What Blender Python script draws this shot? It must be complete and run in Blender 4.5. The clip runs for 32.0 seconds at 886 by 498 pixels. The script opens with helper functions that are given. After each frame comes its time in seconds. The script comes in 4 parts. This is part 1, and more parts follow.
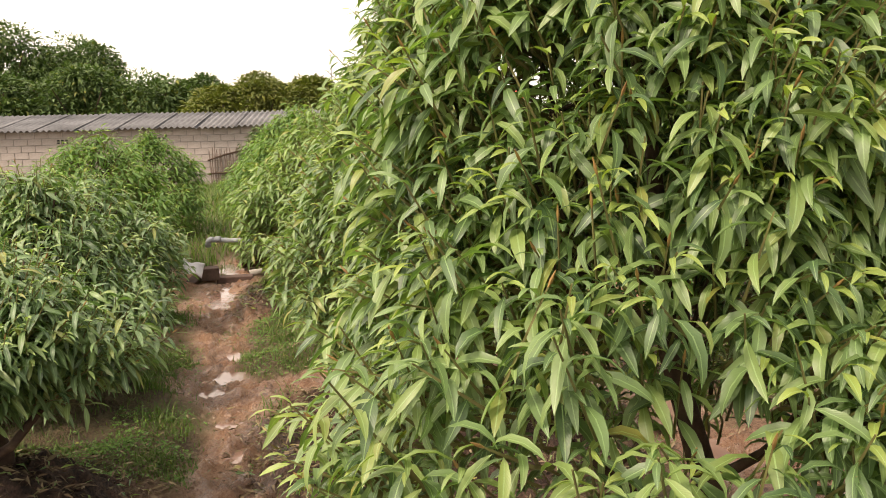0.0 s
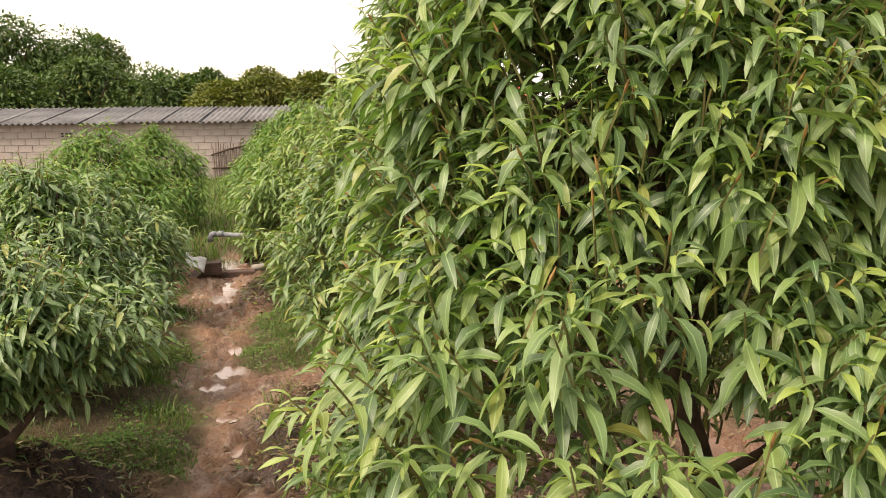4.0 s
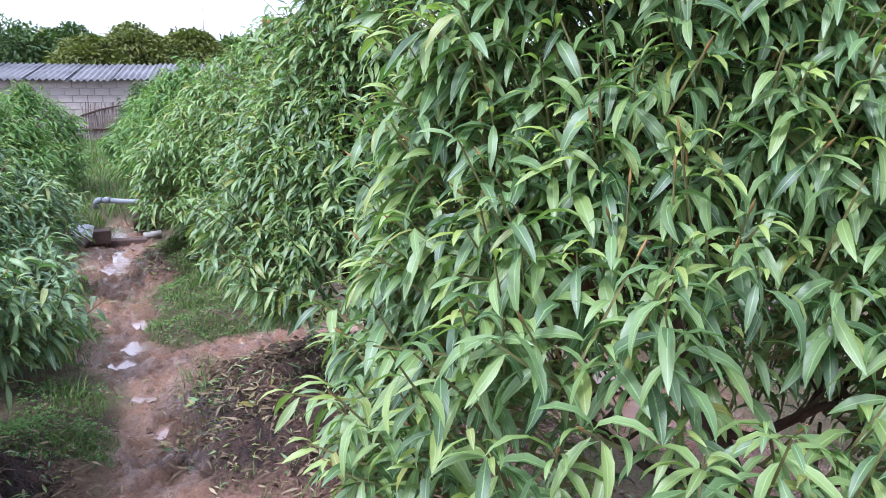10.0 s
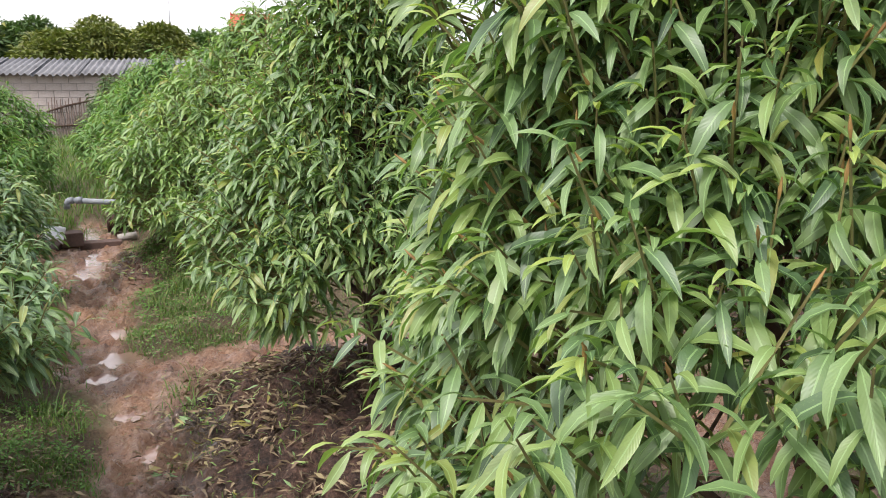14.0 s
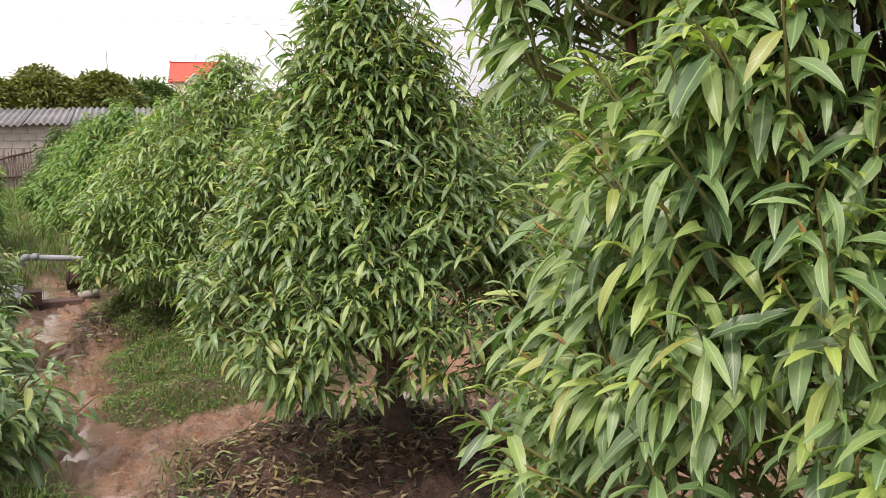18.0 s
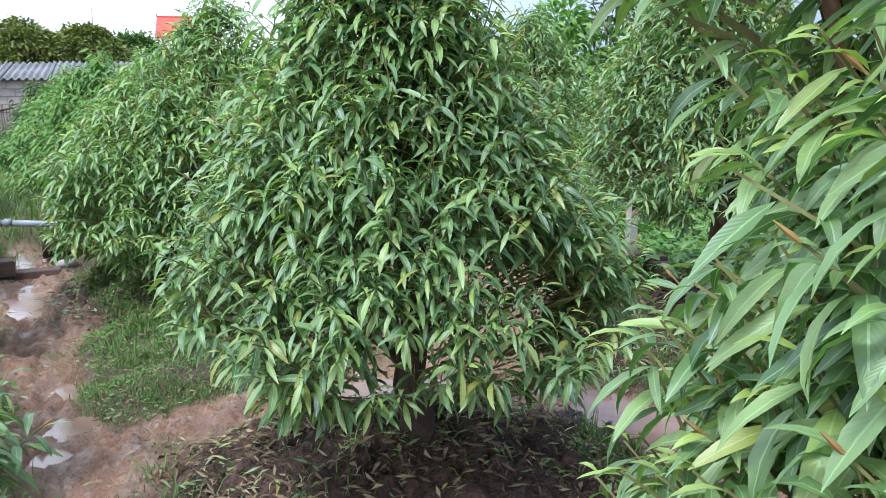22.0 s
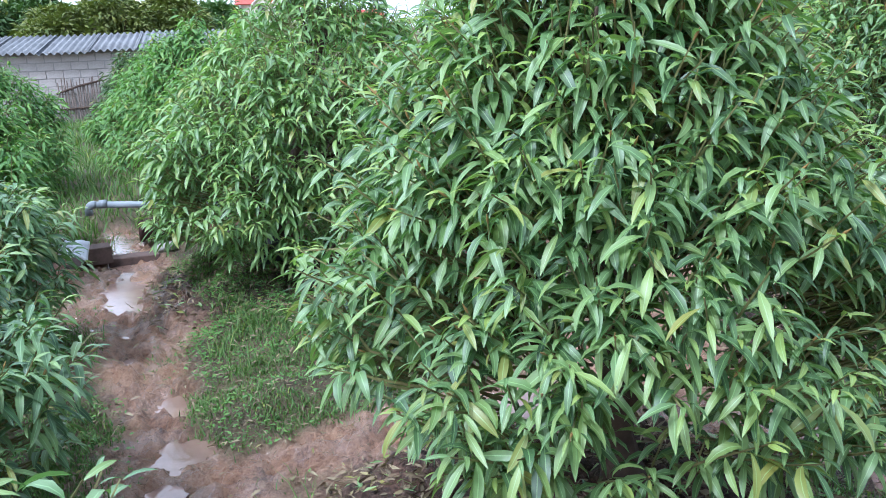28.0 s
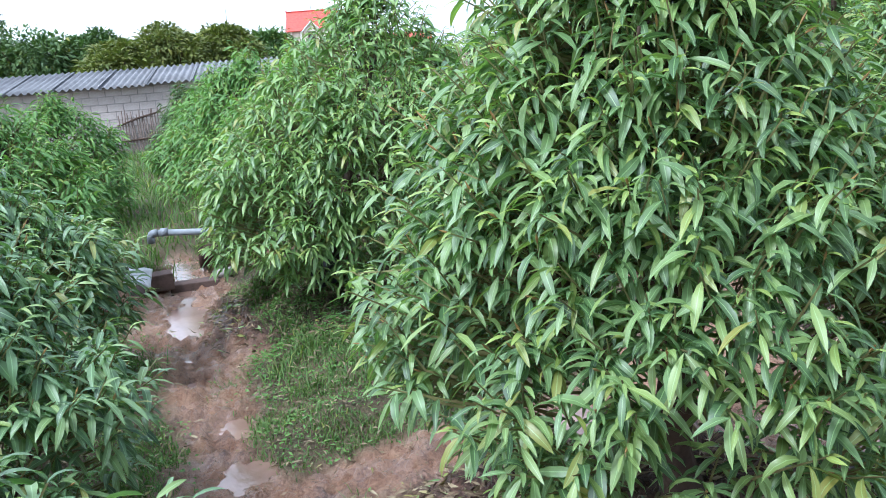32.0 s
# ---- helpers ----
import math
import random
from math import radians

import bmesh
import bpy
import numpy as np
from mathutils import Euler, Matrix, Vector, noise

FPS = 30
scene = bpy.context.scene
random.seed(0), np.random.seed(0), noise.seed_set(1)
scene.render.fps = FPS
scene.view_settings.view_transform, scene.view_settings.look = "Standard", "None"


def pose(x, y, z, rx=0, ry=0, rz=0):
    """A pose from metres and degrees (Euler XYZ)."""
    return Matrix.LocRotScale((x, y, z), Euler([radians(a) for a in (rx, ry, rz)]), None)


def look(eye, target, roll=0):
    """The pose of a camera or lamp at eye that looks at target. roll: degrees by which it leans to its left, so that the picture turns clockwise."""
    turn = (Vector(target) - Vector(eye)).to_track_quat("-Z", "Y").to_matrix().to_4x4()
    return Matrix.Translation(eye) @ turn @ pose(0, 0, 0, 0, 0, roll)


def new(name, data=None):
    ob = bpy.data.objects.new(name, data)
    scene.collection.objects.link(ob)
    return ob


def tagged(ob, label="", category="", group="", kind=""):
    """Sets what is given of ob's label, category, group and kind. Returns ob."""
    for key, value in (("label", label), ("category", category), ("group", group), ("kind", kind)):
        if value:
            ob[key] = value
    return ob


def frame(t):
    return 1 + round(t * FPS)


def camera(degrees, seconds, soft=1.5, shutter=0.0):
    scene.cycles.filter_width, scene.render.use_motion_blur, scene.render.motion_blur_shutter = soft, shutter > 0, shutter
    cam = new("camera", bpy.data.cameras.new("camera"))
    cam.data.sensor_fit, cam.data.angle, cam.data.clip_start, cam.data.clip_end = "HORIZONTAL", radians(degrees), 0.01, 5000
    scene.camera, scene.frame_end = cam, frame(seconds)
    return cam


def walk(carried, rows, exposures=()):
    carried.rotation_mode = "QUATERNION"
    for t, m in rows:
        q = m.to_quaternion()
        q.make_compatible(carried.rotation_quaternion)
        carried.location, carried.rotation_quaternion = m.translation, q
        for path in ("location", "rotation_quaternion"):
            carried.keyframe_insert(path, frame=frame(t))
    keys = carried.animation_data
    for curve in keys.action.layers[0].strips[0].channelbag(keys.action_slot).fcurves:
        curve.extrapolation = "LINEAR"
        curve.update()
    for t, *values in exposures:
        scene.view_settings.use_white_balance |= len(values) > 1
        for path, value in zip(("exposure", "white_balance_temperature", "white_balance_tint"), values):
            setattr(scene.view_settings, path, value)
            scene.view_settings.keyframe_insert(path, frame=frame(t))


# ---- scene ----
cam = camera(54.4, 32.0, 0.65)
PATH = [
    (0, (-0.499, 0.406, 1.693), (-0.304, 2.369, 1.368), -1.3),
    (0.5, (-0.508, 0.432, 1.694), (-0.292, 2.399, 1.4), -0.4),
    (1, (-0.492, 0.39, 1.706), (-0.231, 2.353, 1.432), -0.6),
    (1.5, (-0.491, 0.399, 1.694), (-0.235, 2.361, 1.404), -1.3),
    (2, (-0.508, 0.407, 1.694), (-0.296, 2.372, 1.389), -1.5),
    (2.5, (-0.498, 0.397, 1.697), (-0.302, 2.365, 1.394), -1.5),
    (3, (-0.508, 0.393, 1.699), (-0.329, 2.361, 1.389), -1.3),
    (3.5, (-0.498, 0.405, 1.692), (-0.319, 2.369, 1.36), -1.0),
    (5.5, (-0.494, 0.384, 1.69), (-0.254, 2.342, 1.363), 0.3),
    (6, (-0.482, 0.366, 1.697), (-0.203, 2.32, 1.374), -0.0),
    (6.5, (-0.501, 0.36, 1.71), (-0.206, 2.311, 1.384), -0.1),
    (7, (-0.481, 0.32, 1.707), (-0.278, 2.28, 1.362), -1.1),
    (7.5, (-0.528, 0.396, 1.683), (-0.398, 2.351, 1.284), 1.5),
    (8, (-0.606, 0.473, 1.67), (-0.438, 2.417, 1.23), 1.4),
    (8.5, (-0.671, 0.517, 1.662), (-0.372, 2.443, 1.215), 0.8),
    (9, (-0.751, 0.572, 1.681), (-0.279, 2.462, 1.228), 1.0),
    (9.5, (-0.762, 0.55, 1.677), (-0.257, 2.436, 1.243), 1.6),
    (10, (-0.772, 0.581, 1.68), (-0.301, 2.48, 1.266), 0.3),
    (10.5, (-0.778, 0.621, 1.679), (-0.288, 2.521, 1.289), 0.8),
    (11, (-0.8, 0.674, 1.689), (-0.263, 2.57, 1.345), 1.5),
    (11.5, (-0.822, 0.7, 1.694), (-0.248, 2.589, 1.369), 1.5),
    (12, (-0.852, 0.683, 1.683), (-0.286, 2.574, 1.359), 1.8),
    (12.5, (-0.89, 0.772, 1.688), (-0.351, 2.671, 1.361), 0.8),
    (13, (-0.893, 0.88, 1.677), (-0.363, 2.773, 1.307), 0.3),
    (13.5, (-0.89, 0.903, 1.673), (-0.367, 2.792, 1.277), 1.0),
    (14, (-0.874, 0.89, 1.666), (-0.336, 2.77, 1.243), 0.4),
    (14.5, (-0.892, 0.914, 1.669), (-0.308, 2.78, 1.249), -0.3),
    (15, (-0.933, 0.889, 1.699), (-0.369, 2.765, 1.294), -0.7),
    (15.5, (-0.964, 0.838, 1.717), (-0.438, 2.725, 1.312), -0.3),
    (17.5, (-1.037, 1.127, 1.67), (-0.458, 3.009, 1.322), 0.4),
    (18, (-1.108, 1.188, 1.678), (-0.441, 3.046, 1.356), -0.1),
    (18.5, (-1.192, 1.236, 1.689), (-0.394, 3.045, 1.386), 0.6),
    (19, (-1.195, 1.256, 1.685), (-0.315, 3.028, 1.395), 1.2),
    (19.5, (-1.18, 1.261, 1.686), (-0.322, 3.048, 1.42), 1.0),
    (20, (-1.159, 1.337, 1.682), (-0.356, 3.146, 1.396), 0.6),
    (20.5, (-1.132, 1.471, 1.66), (-0.387, 3.293, 1.305), 0.5),
    (21, (-1.055, 1.613, 1.658), (-0.383, 3.449, 1.237), 0.4),
    (21.5, (-1.034, 1.666, 1.642), (-0.37, 3.501, 1.203), -0.3),
    (22, (-1.036, 1.803, 1.636), (-0.358, 3.637, 1.216), -0.2),
    (22.5, (-1.059, 2.028, 1.63), (-0.343, 3.851, 1.227), 0.5),
    (23, (-1.087, 2.092, 1.634), (-0.361, 3.908, 1.216), 0.9),
    (23.5, (-1.095, 2.198, 1.616), (-0.487, 4.052, 1.18), -0.5),
    (24, (-1.114, 2.256, 1.613), (-0.629, 4.146, 1.173), -1.3),
    (24.5, (-1.119, 2.268, 1.605), (-0.712, 4.169, 1.135), -1.8),
    (25, (-1.125, 2.275, 1.602), (-0.741, 4.171, 1.092), -1.6),
    (25.5, (-1.128, 2.332, 1.58), (-0.693, 4.205, 1.031), -1.1),
    (27.5, (-1.21, 2.692, 1.587), (-0.672, 4.551, 1.084), -2.3),
    (28, (-1.141, 2.615, 1.61), (-0.642, 4.486, 1.108), -2.1),
    (28.5, (-1.115, 2.581, 1.622), (-0.654, 4.469, 1.147), -2.7),
    (29, (-1.111, 2.586, 1.622), (-0.68, 4.483, 1.156), -3.3),
    (29.5, (-1.112, 2.587, 1.624), (-0.699, 4.489, 1.161), -3.8),
    (30, (-1.114, 2.588, 1.625), (-0.72, 4.494, 1.165), -4.4),
    (30.5, (-1.121, 2.583, 1.624), (-0.745, 4.492, 1.164), -4.7),
    (31, (-1.121, 2.583, 1.623), (-0.732, 4.488, 1.157), -4.7),
    (31.5, (-1.125, 2.589, 1.622), (-0.721, 4.491, 1.152), -4.5),
    (32, (-1.144, 2.578, 1.624), (-0.761, 4.488, 1.17), -4.5),
]
LIGHT = [(0, 0.54, 7900, 18), (7, 0.54, 7900, 18), (8, 0.78, 5700, 25), (8.5, 0.82, 5300, 24), (11, 0.8, 5200, 23), (12, 0.56, 6700, 17), (13.2, 0.55, 7300, 16), (14, 0.58, 6300, 17), (15, 0.64, 6200, 17), (15.5, 0.62, 6200, 17), (17.5, 0.58, 6650, 18), (18.1, 0.44, 7000, 19), (19, 0.47, 10200, 19), (20, 0.52, 10200, 19), (20.8, 0.85, 9800, 12), (21.1, 0.85, 9500, 12), (22, 0.74, 5300, 10), (23, 0.66, 5000, 3), (24, 0.76, 5050, 9), (27, 0.85, 4950, 11), (32, 0.82, 5150, 11)]
walk(cam, [(t, look(eye, target, roll)) for t, eye, target, roll in PATH], LIGHT)

# ---- world, sun, exposure ----
SUN_AZ, SUN_EL = radians(226), radians(56)
world = bpy.data.worlds.new("overcast_sky")
scene.world = world
world.use_nodes = True
wn, wl = world.node_tree.nodes, world.node_tree.links
wn.clear()
w_out = wn.new("ShaderNodeOutputWorld")
w_bg = wn.new("ShaderNodeBackground")
w_sky = wn.new("ShaderNodeTexSky")
w_sky.sky_type = "NISHITA"
w_sky.sun_disc = False
w_sky.sun_elevation, w_sky.sun_rotation = SUN_EL, SUN_AZ
w_sky.air_density, w_sky.dust_density = 1.0, 2.5
w_co = wn.new("ShaderNodeTexCoord")
w_map = wn.new("ShaderNodeMapping")
w_map.inputs["Scale"].default_value = (1.0, 1.0, 3.0)
w_noise = wn.new("ShaderNodeTexNoise")
w_noise.inputs["Scale"].default_value = 2.2
w_noise.inputs["Detail"].default_value = 6
w_ramp = wn.new("ShaderNodeMapRange")
w_ramp.inputs["From Min"].default_value, w_ramp.inputs["From Max"].default_value = 0.35, 0.7
w_ramp.inputs["To Min"].default_value, w_ramp.inputs["To Max"].default_value = 0.72, 0.97
w_mix = wn.new("ShaderNodeMix")
w_mix.data_type = "RGBA"
# cloud glows towards the sun and greys away from it
w_dot = wn.new("ShaderNodeVectorMath")
w_dot.operation = "DOT_PRODUCT"
w_dot.inputs[1].default_value = (-0.95, 0.1, 0.25)
w_side = wn.new("ShaderNodeMapRange")
w_side.inputs["From Min"].default_value, w_side.inputs["From Max"].default_value = -0.55, 0.5
w_side.interpolation_type = "SMOOTHSTEP"
w_cloud = wn.new("ShaderNodeMix")
w_cloud.data_type = "RGBA"
w_cloud.inputs[6].default_value, w_cloud.inputs[7].default_value = (2.9, 3.2, 3.75, 1), (13.5, 13.3, 12.9, 1)
wl.new(w_co.outputs["Generated"], w_dot.inputs[0])
wl.new(w_dot.outputs["Value"], w_side.inputs[0])
wl.new(w_side.outputs[0], w_cloud.inputs[0])
wl.new(w_cloud.outputs[2], w_mix.inputs[7])
w_bg.inputs["Strength"].default_value = 0.13
wl.new(w_co.outputs["Generated"], w_map.inputs["Vector"])
wl.new(w_map.outputs[0], w_noise.inputs["Vector"])
wl.new(w_noise.outputs[0], w_ramp.inputs[0])
wl.new(w_ramp.outputs[0], w_mix.inputs[0])
wl.new(w_sky.outputs[0], w_mix.inputs[6])
wl.new(w_mix.outputs[2], w_bg.inputs[0])
wl.new(w_bg.outputs[0], w_out.inputs[0])

sun_data = bpy.data.lights.new("sun", "SUN")
sun_data.energy, sun_data.angle, sun_data.color = 2.4, radians(11), (1.0, 0.95, 0.87)
sun = new("sun", sun_data)
sun_from = Vector((math.sin(SUN_AZ) * math.cos(SUN_EL), math.cos(SUN_AZ) * math.cos(SUN_EL), math.sin(SUN_EL)))
sun.matrix_world = look(sun_from * 40, (0, 0, 0))


# ---- materials ----
def material(name):
    m = bpy.data.materials.new(name)
    m.use_nodes = True
    nt = m.node_tree
    return m, nt, nt.nodes["Principled BSDF"]


def node(nt, kind, **values):
    n = nt.nodes.new("ShaderNode" + kind)
    for key, v in values.items():
        n.inputs[key.replace("_", " ")].default_value = v
    return n


def noise_tex(nt, scale, detail=4.0, rough=0.55, coord="Object"):
    co = nt.nodes.new("ShaderNodeTexCoord")
    n = node(nt, "TexNoise", Scale=scale, Detail=detail, Roughness=rough)
    nt.links.new(co.outputs[coord], n.inputs["Vector"])
    return n.outputs[0]


def ramp(nt, fac, stops):
    r = nt.nodes.new("ShaderNodeValToRGB")
    el = r.color_ramp.elements
    while len(el) < len(stops):
        el.new(0.5)
    for e, (p, c) in zip(el, stops):
        e.position, e.color = p, (*c, 1)
    nt.links.new(fac, r.inputs[0])
    return r.outputs[0]


def mix(nt, fac, a, b, blend="MIX"):
    m = nt.nodes.new("ShaderNodeMix")
    m.data_type, m.blend_type = "RGBA", blend
    for sock, v in ((m.inputs[0], fac), (m.inputs[6], a), (m.inputs[7], b)):
        if hasattr(v, "is_output"):
            nt.links.new(v, sock)
        elif sock == m.inputs[0]:
            sock.default_value = v
        else:
            sock.default_value = (*v, 1)
    return m.outputs[2]


def maths(nt, op, a, b=0.0):
    m = nt.nodes.new("ShaderNodeMath")
    m.operation = op
    for sock, v in ((m.inputs[0], a), (m.inputs[1], b)):
        if hasattr(v, "is_output"):
            nt.links.new(v, sock)
        else:
            sock.default_value = v
    return m.outputs[0]


def bump(nt, bsdf, height, strength, distance):
    b = node(nt, "Bump", Strength=strength, Distance=distance)
    nt.links.new(height, b.inputs["Height"])
    nt.links.new(b.outputs[0], bsdf.inputs["Normal"])


def worn(name, stops, scale, rough=0.8, metal=0.0, bump_by=0.3, dist=0.004, fine=40.0, spec=0.4):
    """A surface with large stains and fine grain."""
    m, nt, b = material(name)
    big, small = noise_tex(nt, scale, 5), noise_tex(nt, fine, 3)
    blend = maths(nt, "ADD", maths(nt, "MULTIPLY", big, 0.7), maths(nt, "MULTIPLY", small, 0.3))
    nt.links.new(ramp(nt, blend, stops), b.inputs["Base Color"])
    b.inputs["Roughness"].default_value, b.inputs["Metallic"].default_value = rough, metal
    b.inputs["Specular IOR Level"].default_value = spec
    bump(nt, b, blend, bump_by, dist)
    return m


def leaf_material(name, old_a, old_b, young, rough=0.42, thin=0.25, sheen=0.5):
    """Glossy leaf with a pale midrib; each leaf has its own tone, and young leaves are yellow-green."""
    m, nt, b = material(name)
    geo, info = nt.nodes.new("ShaderNodeNewGeometry"), nt.nodes.new("ShaderNodeObjectInfo")
    pick = maths(nt, "FRACT", maths(nt, "ADD", geo.outputs["Random Per Island"], info.outputs["Random"]))
    tone = ramp(nt, pick, [(0.0, old_a), (0.55, old_b), (0.93, tuple(0.65 * o + 0.35 * y for o, y in zip(old_b, young))), (0.995, (0.30, 0.29, 0.06))])
    at = nt.nodes.new("ShaderNodeAttribute")
    at.attribute_name = "age"
    tone = mix(nt, at.outputs["Fac"], young, tone)
    uv = nt.nodes.new("ShaderNodeUVMap")
    sep = nt.nodes.new("ShaderNodeSeparateXYZ")
    nt.links.new(uv.outputs[0], sep.inputs[0])
    off = maths(nt, "ABSOLUTE", maths(nt, "SUBTRACT", sep.outputs[0], 0.5))
    rib = maths(nt, "LESS_THAN", off, 0.05)
    vein = maths(nt, "SINE", maths(nt, "MULTIPLY", maths(nt, "SUBTRACT", sep.outputs[1], maths(nt, "MULTIPLY", off, 0.35)), 95.0))
    tone = mix(nt, maths(nt, "MULTIPLY", rib, 0.45), tone, tuple(min(1, c * 2.0 + 0.06) for c in old_b))
    tone = mix(nt, maths(nt, "MULTIPLY", noise_tex(nt, 55.0, 3), 0.25), tone, tuple(c * 0.6 for c in old_a))
    # pale mottling on the blade
    mottle = maths(nt, "MULTIPLY", maths(nt, "SUBTRACT", noise_tex(nt, 26.0, 4, 0.65), 0.54), 3.2)
    mottle.node.use_clamp = True
    tone = mix(nt, maths(nt, "MULTIPLY", mottle, 0.45), tone, tuple(0.55 * y + 0.45 * o for y, o in zip(young, old_b)))
    nt.links.new(tone, b.inputs["Base Color"])
    b.inputs["Roughness"].default_value = rough
    b.inputs["Specular IOR Level"].default_value = sheen
    bump(nt, b, vein, 0.15, 0.0006)
    tr = node(nt, "BsdfTranslucent")
    nt.links.new(mix(nt, 1.0, tone, (1.0, 1.25, 0.45), "MULTIPLY"), tr.inputs[0])
    ms = node(nt, "MixShader", Fac=thin)
    nt.links.new(b.outputs[0], ms.inputs[1])
    nt.links.new(tr.outputs[0], ms.inputs[2])
    nt.links.new(ms.outputs[0], nt.nodes["Material Output"].inputs[0])
    return m


M_LEAF = leaf_material("leaf_green", (0.056, 0.118, 0.042), (0.185, 0.295, 0.110), (0.37, 0.46, 0.10), 0.45, 0.33, 0.85)
M_LEAF_COOL = leaf_material("leaf_blue_green", (0.058, 0.122, 0.052), (0.180, 0.292, 0.128), (0.33, 0.44, 0.13), 0.45, 0.3, 0.8)
M_LEAF_LIGHT = leaf_material("leaf_light_green", (0.078, 0.150, 0.044), (0.205, 0.325, 0.105), (0.36, 0.46, 0.10), 0.45, 0.33, 0.8)
M_LEAF_FINE = leaf_material("leaf_fresh_green", (0.08, 0.17, 0.045), (0.14, 0.26, 0.07), (0.27, 0.40, 0.08), 0.5, 0.3, 0.35)
M_LEAF_DARK = leaf_material("leaf_deep_green", (0.036, 0.080, 0.026), (0.078, 0.138, 0.042), (0.14, 0.20, 0.055), 0.5, 0.2, 0.3)
M_LEAF_YELLOW = leaf_material("leaf_olive", (0.07, 0.10, 0.02), (0.12, 0.15, 0.03), (0.22, 0.22, 0.05), 0.5, 0.2, 0.3)
M_GRASS = leaf_material("grass_blades", (0.038, 0.090, 0.020), (0.085, 0.168, 0.034), (0.19, 0.24, 0.07), 0.55, 0.3, 0.3)
M_WEED = leaf_material("weed_leaf", (0.05, 0.115, 0.028), (0.105, 0.225, 0.05), (0.2, 0.32, 0.07), 0.5, 0.3, 0.35)
M_DRY = leaf_material("dry_leaf", (0.024, 0.015, 0.010), (0.14, 0.092, 0.052), (0.44, 0.36, 0.22), 0.75, 0.05, 0.25)
M_BUD = worn("orange_bud", [(0.3, (0.20, 0.11, 0.04)), (0.7, (0.34, 0.22, 0.07))], 30, 0.6)
M_BARK = worn("bark", [(0.3, (0.028, 0.018, 0.013)), (0.55, (0.07, 0.045, 0.03)), (0.75, (0.14, 0.095, 0.065))], 14, 0.85, bump_by=0.8, dist=0.01, fine=70)
M_TWIG = worn("twig_bark", [(0.3, (0.10, 0.078, 0.03)), (0.55, (0.165, 0.16, 0.055)), (0.75, (0.24, 0.25, 0.085))], 12, 0.7, fine=60)
M_STEM = worn("reddish_bark", [(0.3, (0.07, 0.035, 0.022)), (0.55, (0.16, 0.085, 0.05)), (0.75, (0.25, 0.15, 0.09))], 14, 0.8, bump_by=0.6, dist=0.006, fine=70)
M_BLOCK = worn("cement_block", [(0.25, (0.22, 0.19, 0.17)), (0.5, (0.36, 0.32, 0.29)), (0.75, (0.47, 0.43, 0.40))], 2.5, 0.9, fine=45)
M_MORTAR = worn("mortar", [(0.3, (0.20, 0.18, 0.165)), (0.7, (0.34, 0.31, 0.29))], 3, 0.95)
M_SHEET = worn("fibre_cement_sheet", [(0.25, (0.07, 0.07, 0.072)), (0.5, (0.17, 0.17, 0.172)), (0.75, (0.28, 0.28, 0.285))], 1.4, 0.75, fine=20)
M_PVC = worn("grey_pvc", [(0.3, (0.17, 0.19, 0.21)), (0.7, (0.27, 0.29, 0.31))], 6, 0.4, bump_by=0.05)
M_RUST = worn("rusted_steel", [(0.3, (0.022, 0.013, 0.011)), (0.6, (0.06, 0.03, 0.022))], 8, 0.8, 0.2)
M_BRICK = worn("fired_brick", [(0.3, (0.055, 0.037, 0.03)), (0.6, (0.125, 0.08, 0.066))], 12, 0.9, fine=80)
M_WOOD = worn("weathered_wood", [(0.3, (0.10, 0.075, 0.06)), (0.6, (0.23, 0.18, 0.15))], 9, 0.9, fine=60)
M_PAPER = worn("white_sack", [(0.3, (0.62, 0.62, 0.66)), (0.7, (0.82, 0.82, 0.84))], 6, 0.6)
# black of the bucket, and of the shade in the shed's vent holes
M_POT_AND_SHADE = worn("black_plastic_and_hole_shade", [(0.3, (0.012, 0.012, 0.014)), (0.7, (0.03, 0.03, 0.034))], 8, 0.5)
M_TILE = worn("red_roof_tile", [(0.3, (0.40, 0.06, 0.045)), (0.6, (0.53, 0.10, 0.07))], 3, 0.7, fine=12)
M_CREAM = worn("cream_render", [(0.3, (0.62, 0.55, 0.45)), (0.7, (0.76, 0.70, 0.60))], 0.8, 0.9)
M_WHITE = worn("white_trim", [(0.3, (0.70, 0.68, 0.64)), (0.7, (0.80, 0.79, 0.76))], 1.2, 0.8)
M_GLASS = worn("dark_window_glass", [(0.3, (0.03, 0.025, 0.022)), (0.7, (0.07, 0.05, 0.045))], 2, 0.15)
M_WIRE = worn("grey_cable", [(0.3, (0.16, 0.16, 0.17)), (0.7, (0.22, 0.22, 0.23))], 5, 0.6)
M_STEEL = worn("galvanised_steel", [(0.3, (0.35, 0.36, 0.37)), (0.7, (0.5, 0.5, 0.5))], 3, 0.5, 0.6)
M_POST = worn("concrete_post", [(0.3, (0.27, 0.24, 0.21)), (0.7, (0.42, 0.39, 0.35))], 5, 0.9)
M_REDRAG = worn("orange_cloth", [(0.3, (0.5, 0.10, 0.03)), (0.7, (0.65, 0.18, 0.06))], 6, 0.8)


